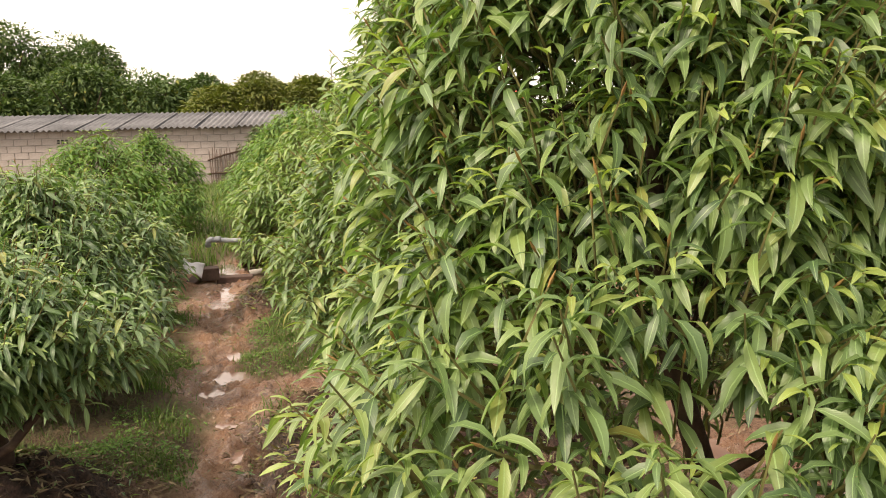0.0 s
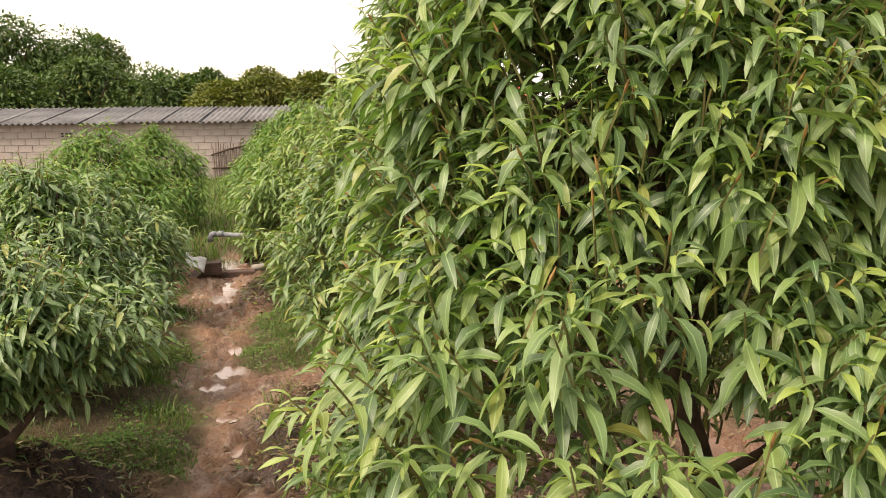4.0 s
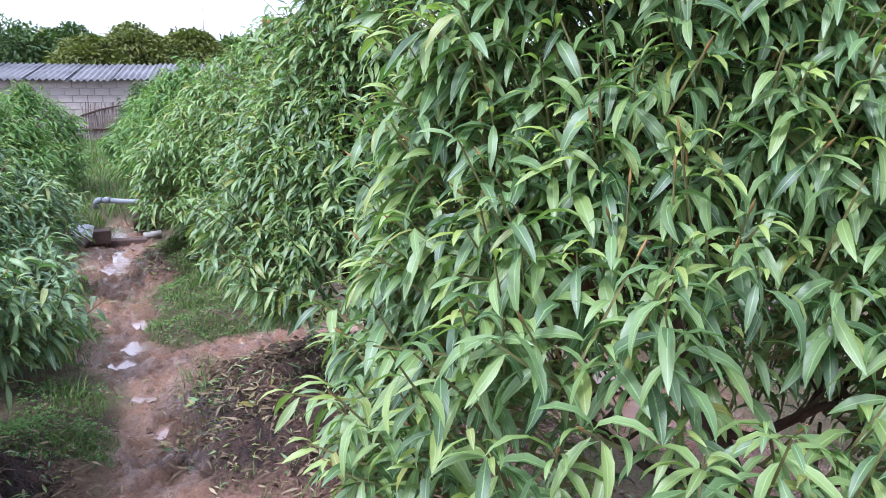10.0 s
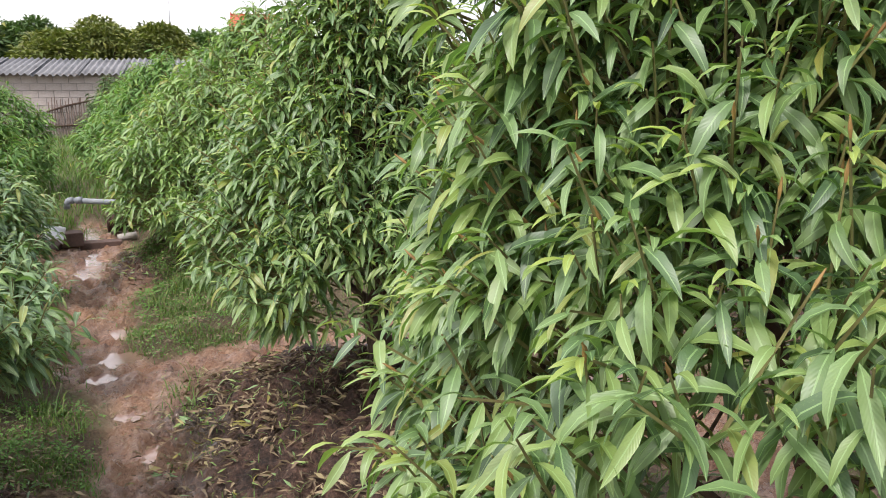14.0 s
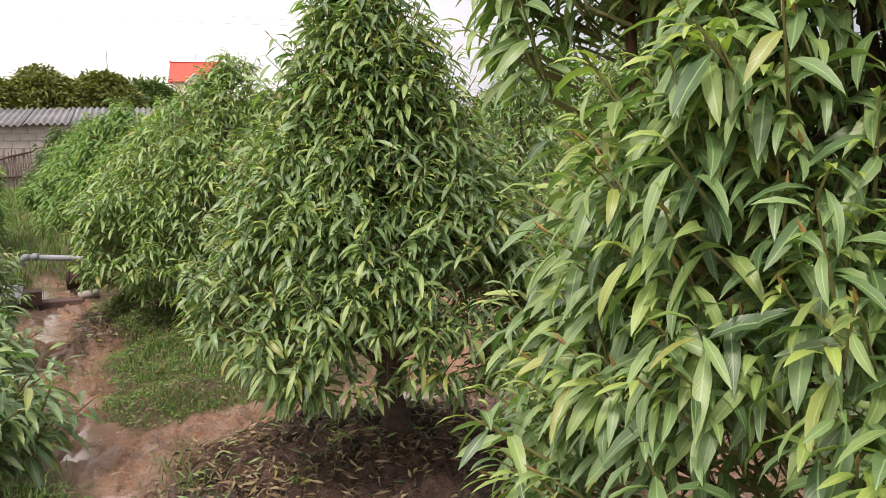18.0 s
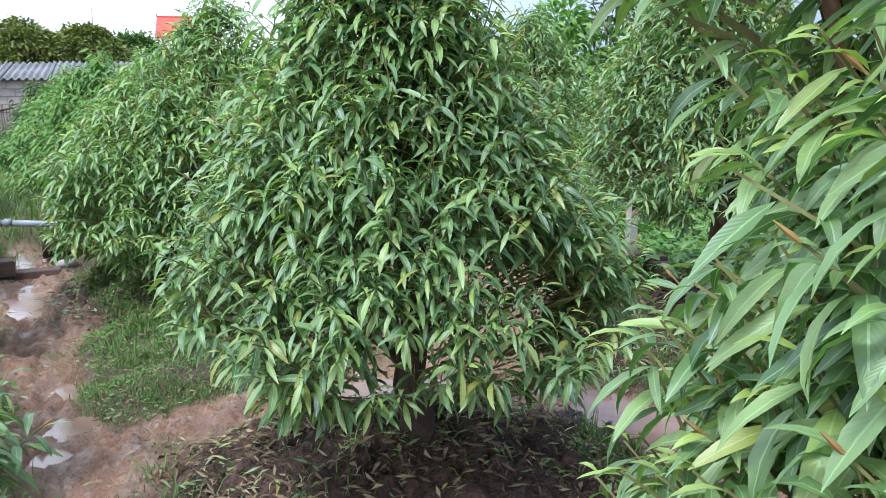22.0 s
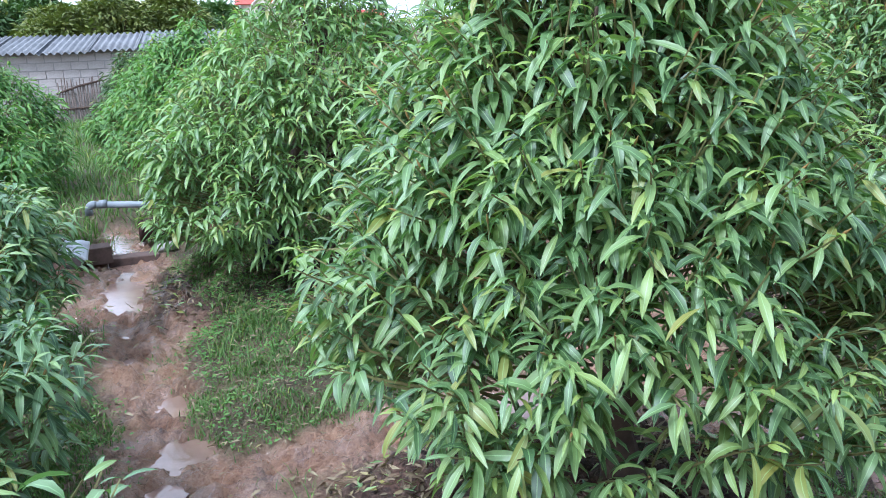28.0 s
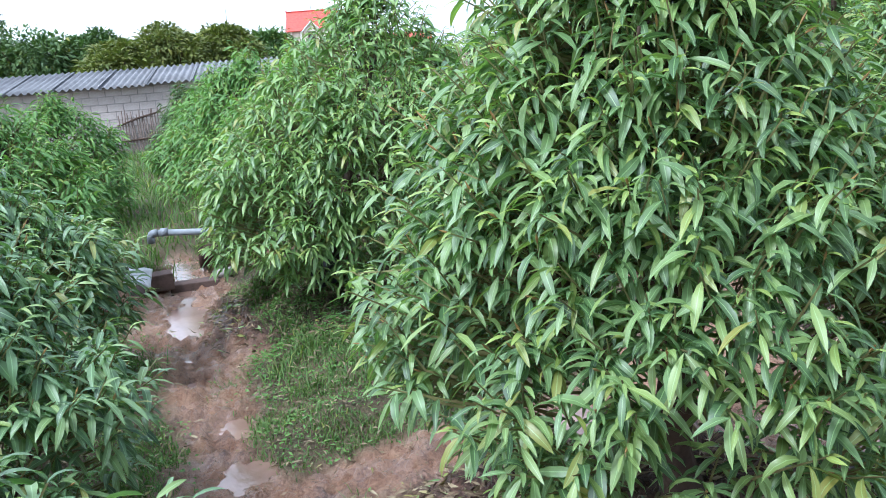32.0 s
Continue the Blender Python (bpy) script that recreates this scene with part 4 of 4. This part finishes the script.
edge_bits = scatter(26000, (-2.3, 2.6, 2.8, 9.4), lambda w, g, l, x, y: 0.30 * 4 * w * (1 - w) + 0.03 * w, rng)
flat_leaves("trodden_leaf", edge_bits, 0.05, 0.2, M_DRY, rng, "brown and straw-coloured leaves along the edge of the mud", "leaf litter", 0.1, (0.1, 1.2), 0.008, 0.55, 0.6)
shoots_at_edge = scatter(40000, (-2.3, 2.6, 2.8, 9.4), lambda w, g, l, x, y: 1.1 * w * (1 - w) * np.clip(0.3 + 0.8 * rough_noise(x, y, 4.0, 51), 0, 1), rng)
blades("edge_grass", shoots_at_edge, 0.045, 0.0024, M_GRASS, rng, "short grass creeping into the edge of the mud", "grass")
# the lush weed bed behind the round-headed tree
weed = scatter(17000, (1.9, 7.5, 6.55, 10.5), lambda w, g, l, x, y: np.clip((y - 6.5 - 0.12 * (x - 2)) * 1.6, 0, 1), rng)
weed[:, 2] += rng.uniform(0.0, 0.2, len(weed))
flat_leaves("weed_bed", weed, 0.10, 0.5, M_WEED, rng, "bed of lush light green broad-leaved weeds", "weeds", 0.45, (0.2, 1.2))


# ---- large trees behind ----
def big_tree(x, y, top, radius, mat, leaf, count, seed, label, low=0.3, blobs=16, group="trees behind the shed", trunk=0.12):
    r = np.random.default_rng(seed)
    root = new("tree")
    root.location = (x, y, 0)
    tagged(root, label, "tree", group)
    verts, faces = [], []
    tube(verts, faces, [(0, 0, -0.1), (0.05, 0, low + 0.3), (0.0, 0.1, top * 0.75)], [trunk, trunk * 0.8, trunk * 0.3], 8)
    for k in range(6):
        a = k * 1.05 + seed
        tube(verts, faces, [(0.02, 0, low + 0.1 * k), (0.4 * radius * math.cos(a), 0.4 * radius * math.sin(a), low + (top - low) * 0.45), (0.75 * radius * math.cos(a), 0.75 * radius * math.sin(a), low + (top - low) * 0.7)], [trunk * 0.5, trunk * 0.3, trunk * 0.1], 5)
    mesh_object("trunk", verts, faces, M_BARK, root)
    mid = np.zeros((blobs, 3))
    a, q = r.uniform(0, 6.28, blobs), np.sqrt(r.random(blobs))
    mid[:, 0], mid[:, 1] = radius * 0.72 * q * np.cos(a), radius * 0.72 * q * np.sin(a)
    size = radius * r.uniform(0.26, 0.42, blobs)
    roof = top - size - (top - low) * 0.45 * q ** 2 * r.uniform(0.6, 1.2, blobs)
    mid[:, 2] = np.where(np.arange(blobs) % 3 == 0, low + (roof - low) * r.uniform(0.1, 0.7, blobs), roof)
    i = r.integers(0, blobs, count)
    d = r.normal(0, 1, (count, 3))
    d /= np.linalg.norm(d, axis=1, keepdims=True)
    pos = mid[i] + d * (size[i] * (0.62 + 0.42 * r.random(count)))[:, None] * np.array([1, 1, 0.8])
    way = d + r.normal(0, 0.5, (count, 3)) + np.array([0, 0, 0.15])
    ln = leaf * r.uniform(0.6, 1.3, count)
    pts = leaf_points(pos, way, ln, ln * r.uniform(0.28, 0.42, count), r.uniform(0.5, 1.5, count), r.normal(0, 0.5, count), r)
    ob = new("crown", small_leaf_mesh("crown", pts, np.clip(r.normal(0.8, 0.25, count) + 0.0 * d[:, 2], 0, 1), mat))
    ob.parent = root
    tagged(ob, "uneven crown of small leaves", kind="stuff")
    return root


DARK, OLIVE = "broad dark green fruit tree behind the shed", "olive-green fruit tree with an uneven crown"
for k, (x, y, top, rad, mat, lab) in enumerate([
        (-13.2, 33.5, 5.4, 2.6, M_LEAF_DARK, DARK), (-10.9, 35.0, 5.0, 2.2, M_LEAF_DARK, DARK), (-15.5, 32, 5.2, 2.4, M_LEAF_DARK, DARK), (-9.4, 30.5, 3.5, 2.0, M_LEAF_DARK, DARK), (-7.4, 31.0, 3.35, 1.9, M_LEAF_DARK, DARK),
        (-5.6, 31.5, 3.1, 1.7, M_LEAF_DARK, DARK), (-11.8, 29.5, 3.3, 1.8, M_LEAF_DARK, DARK), (-14.5, 29.0, 3.2, 2.0, M_LEAF_DARK, DARK), (-3.5, 30.0, 3.05, 1.6, M_LEAF_YELLOW, OLIVE), (-1.9, 31.0, 3.0, 1.4, M_LEAF_YELLOW, OLIVE),
        (-4.8, 28.5, 2.6, 1.4, M_LEAF_YELLOW, OLIVE), (-0.4, 34.0, 2.7, 1.4, M_LEAF_DARK, DARK), (-17.5, 31, 4.2, 2.4, M_LEAF_DARK, DARK)]):
    big_tree(x, y, top, rad, mat, 0.21, 16000, 60 + k, lab, blobs=44)
RIGHT = "trees beyond the orchard"
for k, (x, y, top, rad, mat, leaf, n, lab) in enumerate([
        (5.5, 14.2, 2.75, 1.35, M_LEAF_FINE, 0.22, 2600, "broad-leaved green tree beyond the orchard rows"), (6.9, 13.6, 3.5, 1.5, M_LEAF_DARK, 0.2, 2400, "dark dense tree beyond the orchard rows"), (4.1, 17.5, 2.4, 1.2, M_LEAF_DARK, 0.22, 1800, "dark dense tree beyond the orchard rows"),
        (5.9, 10.2, 1.5, 1.0, M_LEAF_DARK, 0.15, 2200, "dark shrub behind the weed bed"), (7.6, 9.0, 1.6, 1.0, M_LEAF_DARK, 0.15, 2200, "dark shrub behind the weed bed"), (4.6, 10.8, 1.7, 0.9, M_LEAF, 0.13, 2000, "bushy green shrub behind the weed bed"),
        (13.0, 20.0, 3.9, 2.2, M_LEAF_YELLOW, 0.3, 2200, "olive-green tree standing far across the orchard"), (10.5, 16.0, 2.9, 1.7, M_LEAF_FINE, 0.25, 2000, "broad-leaved green tree beyond the orchard rows")]):
    big_tree(x, y, top, rad, mat, leaf, n, 90 + k, lab, group=RIGHT, trunk=0.07)
big_tree(0.2, 60, 3.9, 2.6, M_LEAF_DARK, 0.5, 1400, 120, "distant round dark green tree", group=RIGHT)
rf = np.random.default_rng(77)
for k in range(26):
    big_tree(-75 + 6.6 * k + rf.uniform(-2, 2), rf.uniform(85, 105), rf.uniform(3.0, 4.2), 4.6, M_LEAF_DARK, 0.9, 1200, 200 + k, "distant dark tree on the horizon", blobs=8, group="far trees")


# ---- shed ----
SHED_Y, SHED_X0, SHED_X1, EAVE = 20.5, -23.0, -1.3, 1.36


def build_shed():
    root = new("shed")
    root.location = (0, SHED_Y, 0)
    tagged(root, "long low shed of grey cement blocks under corrugated sheets", "shed")
    bm = bmesh.new()
    box(bm, (SHED_X0, 0.0, -0.1), (SHED_X1, 0.10, EAVE + 0.02))
    box(bm, (SHED_X1 - 0.1, 0.10, -0.1), (SHED_X1, 2.5, EAVE + 0.15))
    box(bm, (SHED_X0, 0.10, -0.1), (SHED_X0 + 0.1, 2.5, EAVE + 0.15))
    box(bm, (SHED_X0, 2.4, -0.1), (SHED_X1, 2.5, EAVE + 0.25))
    wall = part("wall", bm, M_MORTAR, root)
    # roof of overlapping corrugated sheets
    r = random.Random(5)
    x = SHED_X0 - 0.2
    while x < SHED_X1 + 0.2:
        wide, n = 0.92, 42
        verts = []
        tip, back = r.uniform(-0.012, 0.012), r.uniform(-0.012, 0.012)
        for i in range(n + 1):
            px = x + wide * i / n
            w = 0.026 * math.cos(2 * math.pi * (wide * i / n) / 0.131)
            verts += [(px, -0.20 + 0.5 * tip, EAVE + 0.01 + w + tip), (px, 2.5, EAVE + 0.335 + w + back)]
        sheet = mesh_object("roof_sheet", verts, [(2 * i, 2 * i + 2, 2 * i + 3, 2 * i + 1) for i in range(n)], M_SHEET, root, smooth=True)
        sheet.location.z = 0.004 * r.random()
        sheet.modifiers.new("thick", "SOLIDIFY").thickness = 0.007
        x += 0.87
    # block courses; vent blocks carry black boxes for the shade inside their holes
    bm = bmesh.new()
    box(bm, (-0.143, -0.012, -0.069), (0.143, 0.03, 0.069), 0.005)
    block = bpy.data.meshes.new("block")
    bm.to_mesh(block)
    bm.free()
    block.materials.append(M_BLOCK)
    bm = bmesh.new()
    for i in range(3):
        for j in range(2):
            box(bm, (-0.12 + 0.09 * i, -0.02, -0.05 + 0.055 * j), (-0.065 + 0.09 * i, 0.0, -0.015 + 0.055 * j))
    hole = bpy.data.meshes.new("vent_hole")
    bm.to_mesh(hole)
    bm.free()
    hole.materials.append(M_POT_AND_SHADE)
    for row in range(9):
        x = -8.6 + 0.15 * (row % 2)
        while x < SHED_X1 - 0.15:
            ob = new("block", block)
            ob.parent = wall
            ob.location = (x, r.uniform(-0.003, 0.003), 0.07 + 0.15 * row)
            ob.rotation_euler.y = r.uniform(-0.008, 0.008)
            if row == 7 and min(abs(x + 4.75), abs(x + 7.0)) < 0.15:
                v = new("vent_hole", hole)
                v.parent = wall
                v.location = (x, -0.004, 0.07 + 0.15 * row)
            x += 0.30


build_shed()


def build_gate():
    root = new("gate")
    root.location = (-3.38, SHED_Y - 0.12, 0)
    tagged(root, "crooked gate of weathered upright sticks against the shed", "gate")
    r = random.Random(9)
    for k in range(15):
        x = -0.36 + 0.051 * k
        top = 0.84 + r.uniform(-0.12, 0.10)
        verts, faces = [], []
        tube(verts, faces, [(x, 0, -0.05), (x + r.uniform(-0.015, 0.015), 0.0, 0.45), (x + r.uniform(-0.03, 0.03), 0, top)], [0.017, 0.016, 0.011], 5)
        mesh_object("stick", verts, faces, M_WOOD, root)
    for z0, z1 in ((0.32, 0.36), (0.66, 0.84)):
        verts, faces = [], []
        tube(verts, faces, [(-0.42, -0.03, z0 if z0 < 0.5 else 0.62), (0.0, -0.035, (z0 + z1) / 2), (0.42, -0.03, z1)], [0.02, 0.022, 0.018], 6)
        mesh_object("rail", verts, faces, M_BARK, root)


build_gate()


# ---- pump outlet: pipe, drum, bricks, sack ----
def ring_tube(name, pts, r, mat, parent, label="", sides=18, hollow=0.0):
    verts, faces = [], []
    tube(verts, faces, pts, [r] * len(pts), sides)
    if hollow:
        faces = faces[:-2]
    ob = mesh_object(name, verts, faces, mat, parent, label, True)
    if hollow:
        ob.modifiers.new("wall", "SOLIDIFY").thickness = hollow
    return ob


def build_outlet():
    root = new("water_pipe")
    root.location = (-2.1, 9.75, 0.31)
    tagged(root, "grey plastic water pipe with a downturned elbow over the ditch", "pipe")
    ring_tube("pipe", [(0.05, 0, 0.035), (0.6, -0.03, -0.005), (1.3, -0.06, -0.05)], 0.026, M_PVC, root)
    arc = [(0.06, 0, 0.035)] + [(0.035 - 0.035 * math.sin(a), 0, 0.035 - 0.035 * (1 - math.cos(a))) for a in (0.0, 0.4, 0.8, 1.2, 1.57)] + [(0.0, 0, -0.045)]
    ring_tube("elbow", arc, 0.031, M_PVC, root, hollow=0.005)
    ring_tube("collar", [(0.085, 0, 0.035), (0.14, -0.005, 0.036)], 0.034, M_PVC, root)
    drum = new("rusty_drum")
    drum.location = (-1.72, 9.62, 0.14)
    tagged(drum, "short thick rusty steel pipe lying under the water pipe", "steel pipe")
    ring_tube("shell", [(0, 0, 0), (0.03, 0, 0), (0.2, 0.03, 0.0)], 0.088, M_RUST, drum, hollow=0.012)
    ring_tube("flange", [(-0.012, 0, 0), (0.02, 0, 0)], 0.097, M_RUST, drum)
    stub = new("cement_stub")
    stub.location = (-1.62, 9.28, 0.05)
    tagged(stub, "pale cement pipe stub in the wet ground", "pipe stub")
    ring_tube("stub_body", [(0, 0, 0), (0.16, 0.05, 0.01)], 0.034, M_POST, stub)


build_outlet()


def brick(x, y, z, sx, sy, sz, rz, tilt, mat, name, label):
    bm = bmesh.new()
    box(bm, (-sx / 2, -sy / 2, 0), (sx / 2, sy / 2, sz), 0.008)
    me = bpy.data.meshes.new(name)
    bm.to_mesh(me)
    bm.free()
    me.materials.append(mat)
    ob = new(name, me)
    ob.matrix_world = pose(x, y, z, tilt, 0, rz)
    tagged(ob, label, "brick")


brick(-2.0, 9.12, 0.03, 0.19, 0.16, 0.125, 12, 0, M_BRICK, "brick", "dark wet brown brick beside the ditch")
brick(-1.76, 9.2, -0.03, 0.36, 0.14, 0.075, 6, 0, M_BRICK, "kerb_block", "low brown block set across the ditch")
brick(-2.14, 9.05, 0.0, 0.12, 0.2, 0.06, -20, 15, M_BRICK, "brick", "tilted dark brick half sunk in mud")
brick(2.55, 7.0, 0.06, 0.13, 0.2, 0.17, 8, 0, M_BRICK, "brick", "brown block leaning on the concrete post")
brick(2.32, 7.12, 0.06, 0.12, 0.2, 0.16, -6, 0, M_BRICK, "brick", "brown block beside the concrete post")
brick(2.95, 6.95, 0.04, 0.5, 0.14, 0.04, -8, 0, M_WOOD, "plank", "short grey plank lying in the weeds")


def build_sack():
    verts, faces, n = [], [], 9
    for j in range(n):
        for i in range(n):
            u, v = i / (n - 1) - 0.5, j / (n - 1) - 0.5
            verts.append((0.2 * u, 0.03 * math.sin(4 * u + 3 * v), 0.17 * v + 0.012 * math.sin(9 * u) + 0.01 * math.sin(11 * v)))
    faces = [(j * n + i, j * n + i + 1, (j + 1) * n + i + 1, (j + 1) * n + i) for j in range(n - 1) for i in range(n - 1)]
    ob = mesh_object("plastic_sack", verts, faces, M_PAPER, None, "", True)
    ob.matrix_world = pose(-2.13, 8.98, 0.18, -38, 14, 10)
    ob.modifiers.new("thick", "SOLIDIFY").thickness = 0.006
    tagged(ob, "crumpled white plastic sack by the bricks", "sack")


build_sack()


def build_post():
    root = new("concrete_post")
    root.location = (2.46, 7.22, 0)
    tagged(root, "square grey concrete post standing in the weeds", "post")
    bm = bmesh.new()
    box(bm, (-0.035, -0.035, -0.05), (0.035, 0.035, 0.9), 0.008)
    part("shaft", bm, M_POST, root)
    bm = bmesh.new()
    box(bm, (-0.042, -0.042, 0.9), (0.042, 0.042, 0.92), 0.006)
    part("cap", bm, M_POST, root)


build_post()
brick(2.36, 7.08, soil_z(2.36, 7.08) + 0.07, 0.15, 0.15, 0.16, 8, 0, M_BRICK, "brick", "brown weathered block at the foot of the post")
brick(2.56, 7.06, soil_z(2.56, 7.06) + 0.06, 0.16, 0.15, 0.14, -12, 0, M_BRICK, "brick", "brown weathered block at the foot of the post")


def build_pot():
    """Black plastic bucket at the foot of the tree on the grassy mound."""
    prof = [(0.075, 0.0), (0.085, 0.02), (0.10, 0.13), (0.108, 0.135), (0.108, 0.15), (0.098, 0.15), (0.08, 0.02), (0.0, 0.02)]
    n, verts, faces = 20, [], []
    for r, z in prof:
        for k in range(n):
            verts.append((r * math.cos(2 * math.pi * k / n), r * math.sin(2 * math.pi * k / n), z))
    for i in range(len(prof) - 1):
        for k in range(n):
            faces.append((i * n + k, i * n + (k + 1) % n, (i + 1) * n + (k + 1) % n, (i + 1) * n + k))
    ob = mesh_object("bucket", verts, faces, M_POT_AND_SHADE, None, "", True)
    ob.matrix_world = pose(-0.84, 7.80, soil_z(-0.84, 7.80) - 0.01, 8, -14, 0) @ Matrix.Scale(0.85, 4)
    tagged(ob, "black plastic bucket under the tree on the mound", "bucket")


build_pot()


def build_rag():
    verts, faces, n = [], [], 8
    for j in range(n):
        for i in range(n):
            u, v = i / (n - 1) - 0.5, j / (n - 1) - 0.5
            verts.append((0.16 * u, 0.14 * v, 0.05 * math.exp(-9 * (u * u + v * v)) + 0.012 * math.sin(11 * u + 5 * v)))
    faces = [(j * n + i, j * n + i + 1, (j + 1) * n + i + 1, (j + 1) * n + i) for j in range(n - 1) for i in range(n - 1)]
    ob = mesh_object("cloth", verts, faces, M_REDRAG, None, "", True)
    ob.matrix_world = pose(-2.95, 5.95, soil_z(-2.95, 5.95) + 0.03, 10, 0, 20)
    ob.modifiers.new("thick", "SOLIDIFY").thickness = 0.006
    tagged(ob, "crumpled orange cloth lying behind the low trees", "cloth")


build_rag()


# ---- houses, mast, wires ----
def gable_roof(name, x0, x1, y0, y1, eave, ridge, mat, parent, over=0.3):
    ym = (y0 + y1) / 2
    verts = [(x0 - over, y0 - over, eave), (x1 + over, y0 - over, eave), (x1 + over, ym, ridge), (x0 - over, ym, ridge), (x0 - over, y1 + over, eave), (x1 + over, y1 + over, eave)]
    ob = mesh_object(name, verts, [(0, 1, 2, 3), (3, 2, 5, 4)], mat, parent)
    ob.modifiers.new("thick", "SOLIDIFY").thickness = 0.18
    return ob


def dormer(xm, half, y, base, eave, apex, depth, root, door_half, door_top):
    """A gabled front bay with white verge boards and a dark arched opening."""
    verts = [(xm - half, y, base), (xm + half, y, base), (xm + half, y, eave), (xm, y, apex), (xm - half, y, eave)]
    verts += [(a, b + depth, c) for a, b, c in verts]
    mesh_object("front_bay", verts, [(0, 1, 2, 3, 4), (9, 8, 7, 6, 5), (0, 5, 6, 1), (1, 6, 7, 2), (2, 7, 8, 3), (3, 8, 9, 4), (4, 9, 5, 0)], M_CREAM, root)
    for s in (-1, 1):
        v = [(xm, y - 0.25, apex + 0.25), (xm + s * (half + 0.35), y - 0.25, eave - 0.1), (xm + s * (half + 0.35), y + depth, eave - 0.1), (xm, y + depth, apex + 0.25)]
        o = mesh_object("bay_roof", v, [(0, 1, 2, 3)], M_TILE, root)
        o.modifiers.new("thick", "SOLIDIFY").thickness = 0.14
        v, f = [], []
        tube(v, f, [(xm, y - 0.3, apex + 0.16), (xm + s * (half + 0.33), y - 0.3, eave - 0.2)], [0.11, 0.11], 4)
        mesh_object("verge_board", v, f, M_WHITE, root)
    bm = bmesh.new()
    box(bm, (xm - door_half, y - 0.06, base + 0.4), (xm + door_half, y + 0.1, door_top), 0.05)
    win = part("window", bm, M_GLASS, root)
    bm = bmesh.new()
    for q in (-1, 0, 1):
        box(bm, (xm + q * door_half - 0.05, y - 0.1, base + 0.4), (xm + q * door_half + 0.05, y + 0.05, door_top))
    part("window_frame", bm, M_WOOD, win)


def build_house():
    root = new("house")
    root.location = (0, 151, 0)
    tagged(root, "cream two-storey villa with a bright red tiled roof", "house")
    bm = bmesh.new()
    box(bm, (5.9, 0.5, -0.5), (14.9, 8.5, 6.2))
    part("wall", bm, M_CREAM, root)
    verts = [(5.4, -0.2, 6.1), (15.4, -0.2, 6.1), (14.2, 4.2, 9.35), (5.75, 4.2, 9.3), (5.4, 9.0, 6.1), (15.4, 9.0, 6.1)]
    o = mesh_object("roof", verts, [(0, 1, 2, 3), (3, 2, 5, 4), (0, 3, 4), (1, 5, 2)], M_TILE, root)
    o.modifiers.new("thick", "SOLIDIFY").thickness = 0.16
    v, f = [], []
    tube(v, f, [(5.75, 4.2, 9.38), (14.2, 4.2, 9.43)], [0.12, 0.12], 6)
    ridge = mesh_object("ridge_cap", v, f, M_TILE, root)
    for x in (5.75, 14.2):
        v, f = [], []
        tube(v, f, [(x, 4.2, 9.3), (x, 4.2, 9.6), (x, 4.2, 9.85)], [0.14, 0.1, 0.03], 6)
        mesh_object("finial", v, f, M_TILE, ridge)
    dormer(9.3, 1.25, -0.6, 3.0, 6.1, 7.3, 3.5, root, 0.6, 5.9)
    dormer(13.1, 2.0, -1.4, 3.0, 6.1, 8.1, 4.5, root, 1.1, 6.0)
    v, f = [], []
    tube(v, f, [(9.95, 4.2, 9.2), (9.9, 4.2, 10.8)], [0.06, 0.05], 6)
    mesh_object("aerial", v, f, M_STEEL, root)
    for x in (6.0, 7.6, 11.0, 14.8):
        v, f = [], []
        tube(v, f, [(x, 0.3, 0), (x, 0.3, 6.1)], [0.16, 0.16], 8)
        mesh_object("column", v, f, M_WHITE, root)
    far = new("house")
    far.location = (26.0, 151, 0)
    tagged(far, "small distant cream house with a red roof", "house")
    bm = bmesh.new()
    box(bm, (-3.2, 0, -0.5), (3.6, 6, 3.0))
    part("wall", bm, M_CREAM, far)
    gable_roof("roof", -3.2, 3.6, 0, 6, 3.0, 4.7, M_TILE, far)


build_house()


def build_mast():
    root = new("radio_mast")
    root.location = (-4.8, 190, 0)
    tagged(root, "thin distant steel radio mast", "mast")
    v, f = [], []
    tube(v, f, [(0, 0, 0), (0, 0, 9.5)], [0.22, 0.2], 6)
    mesh_object("lower_pole", v, f, M_STEEL, root)
    v, f = [], []
    tube(v, f, [(0, 0, 9.5), (0, 0, 13.5)], [0.13, 0.06], 6)
    mesh_object("upper_pole", v, f, M_STEEL, root)


build_mast()


def wire(a, b, sag, r):
    v, f = [], []
    a, b = Vector(a), Vector(b)
    tube(v, f, [a.lerp(b, k / 16) - Vector((0, 0, sag * 4 * (k / 16) * (1 - k / 16))) for k in range(17)], [r] * 17, 4)
    ob = mesh_object("power_line", v, f, M_WIRE)
    tagged(ob, "thin overhead power cable crossing the sky", "cable", "overhead cables")


for a, b, sag, r in [((-60, 100, 12.6), (95, 100, 12.2), 1.6, 0.016), ((-20, 100, 15.2), (120, 100, 15.6), 1.0, 0.012), ((-20, 104, 15.9), (120, 104, 16.4), 1.0, 0.012), ((10, 100, 11.6), (120, 100, 11.9), 0.9, 0.016)]:
    wire(a, b, sag, r)
for x in (-60, 120):
    root = new("utility_pole")
    root.location = (x, 102, 0)
    tagged(root, "grey concrete utility pole carrying cables", "pole", "utility poles")
    v, f = [], []
    tube(v, f, [(0, 0, 0), (0, 0, 17)], [0.22, 0.14], 8)
    mesh_object("shaft", v, f, M_POST, root)
    bm = bmesh.new()
    box(bm, (-0.06, -3, 15.4), (0.06, 3, 15.6))
    part("crossarm", bm, M_STEEL, root)
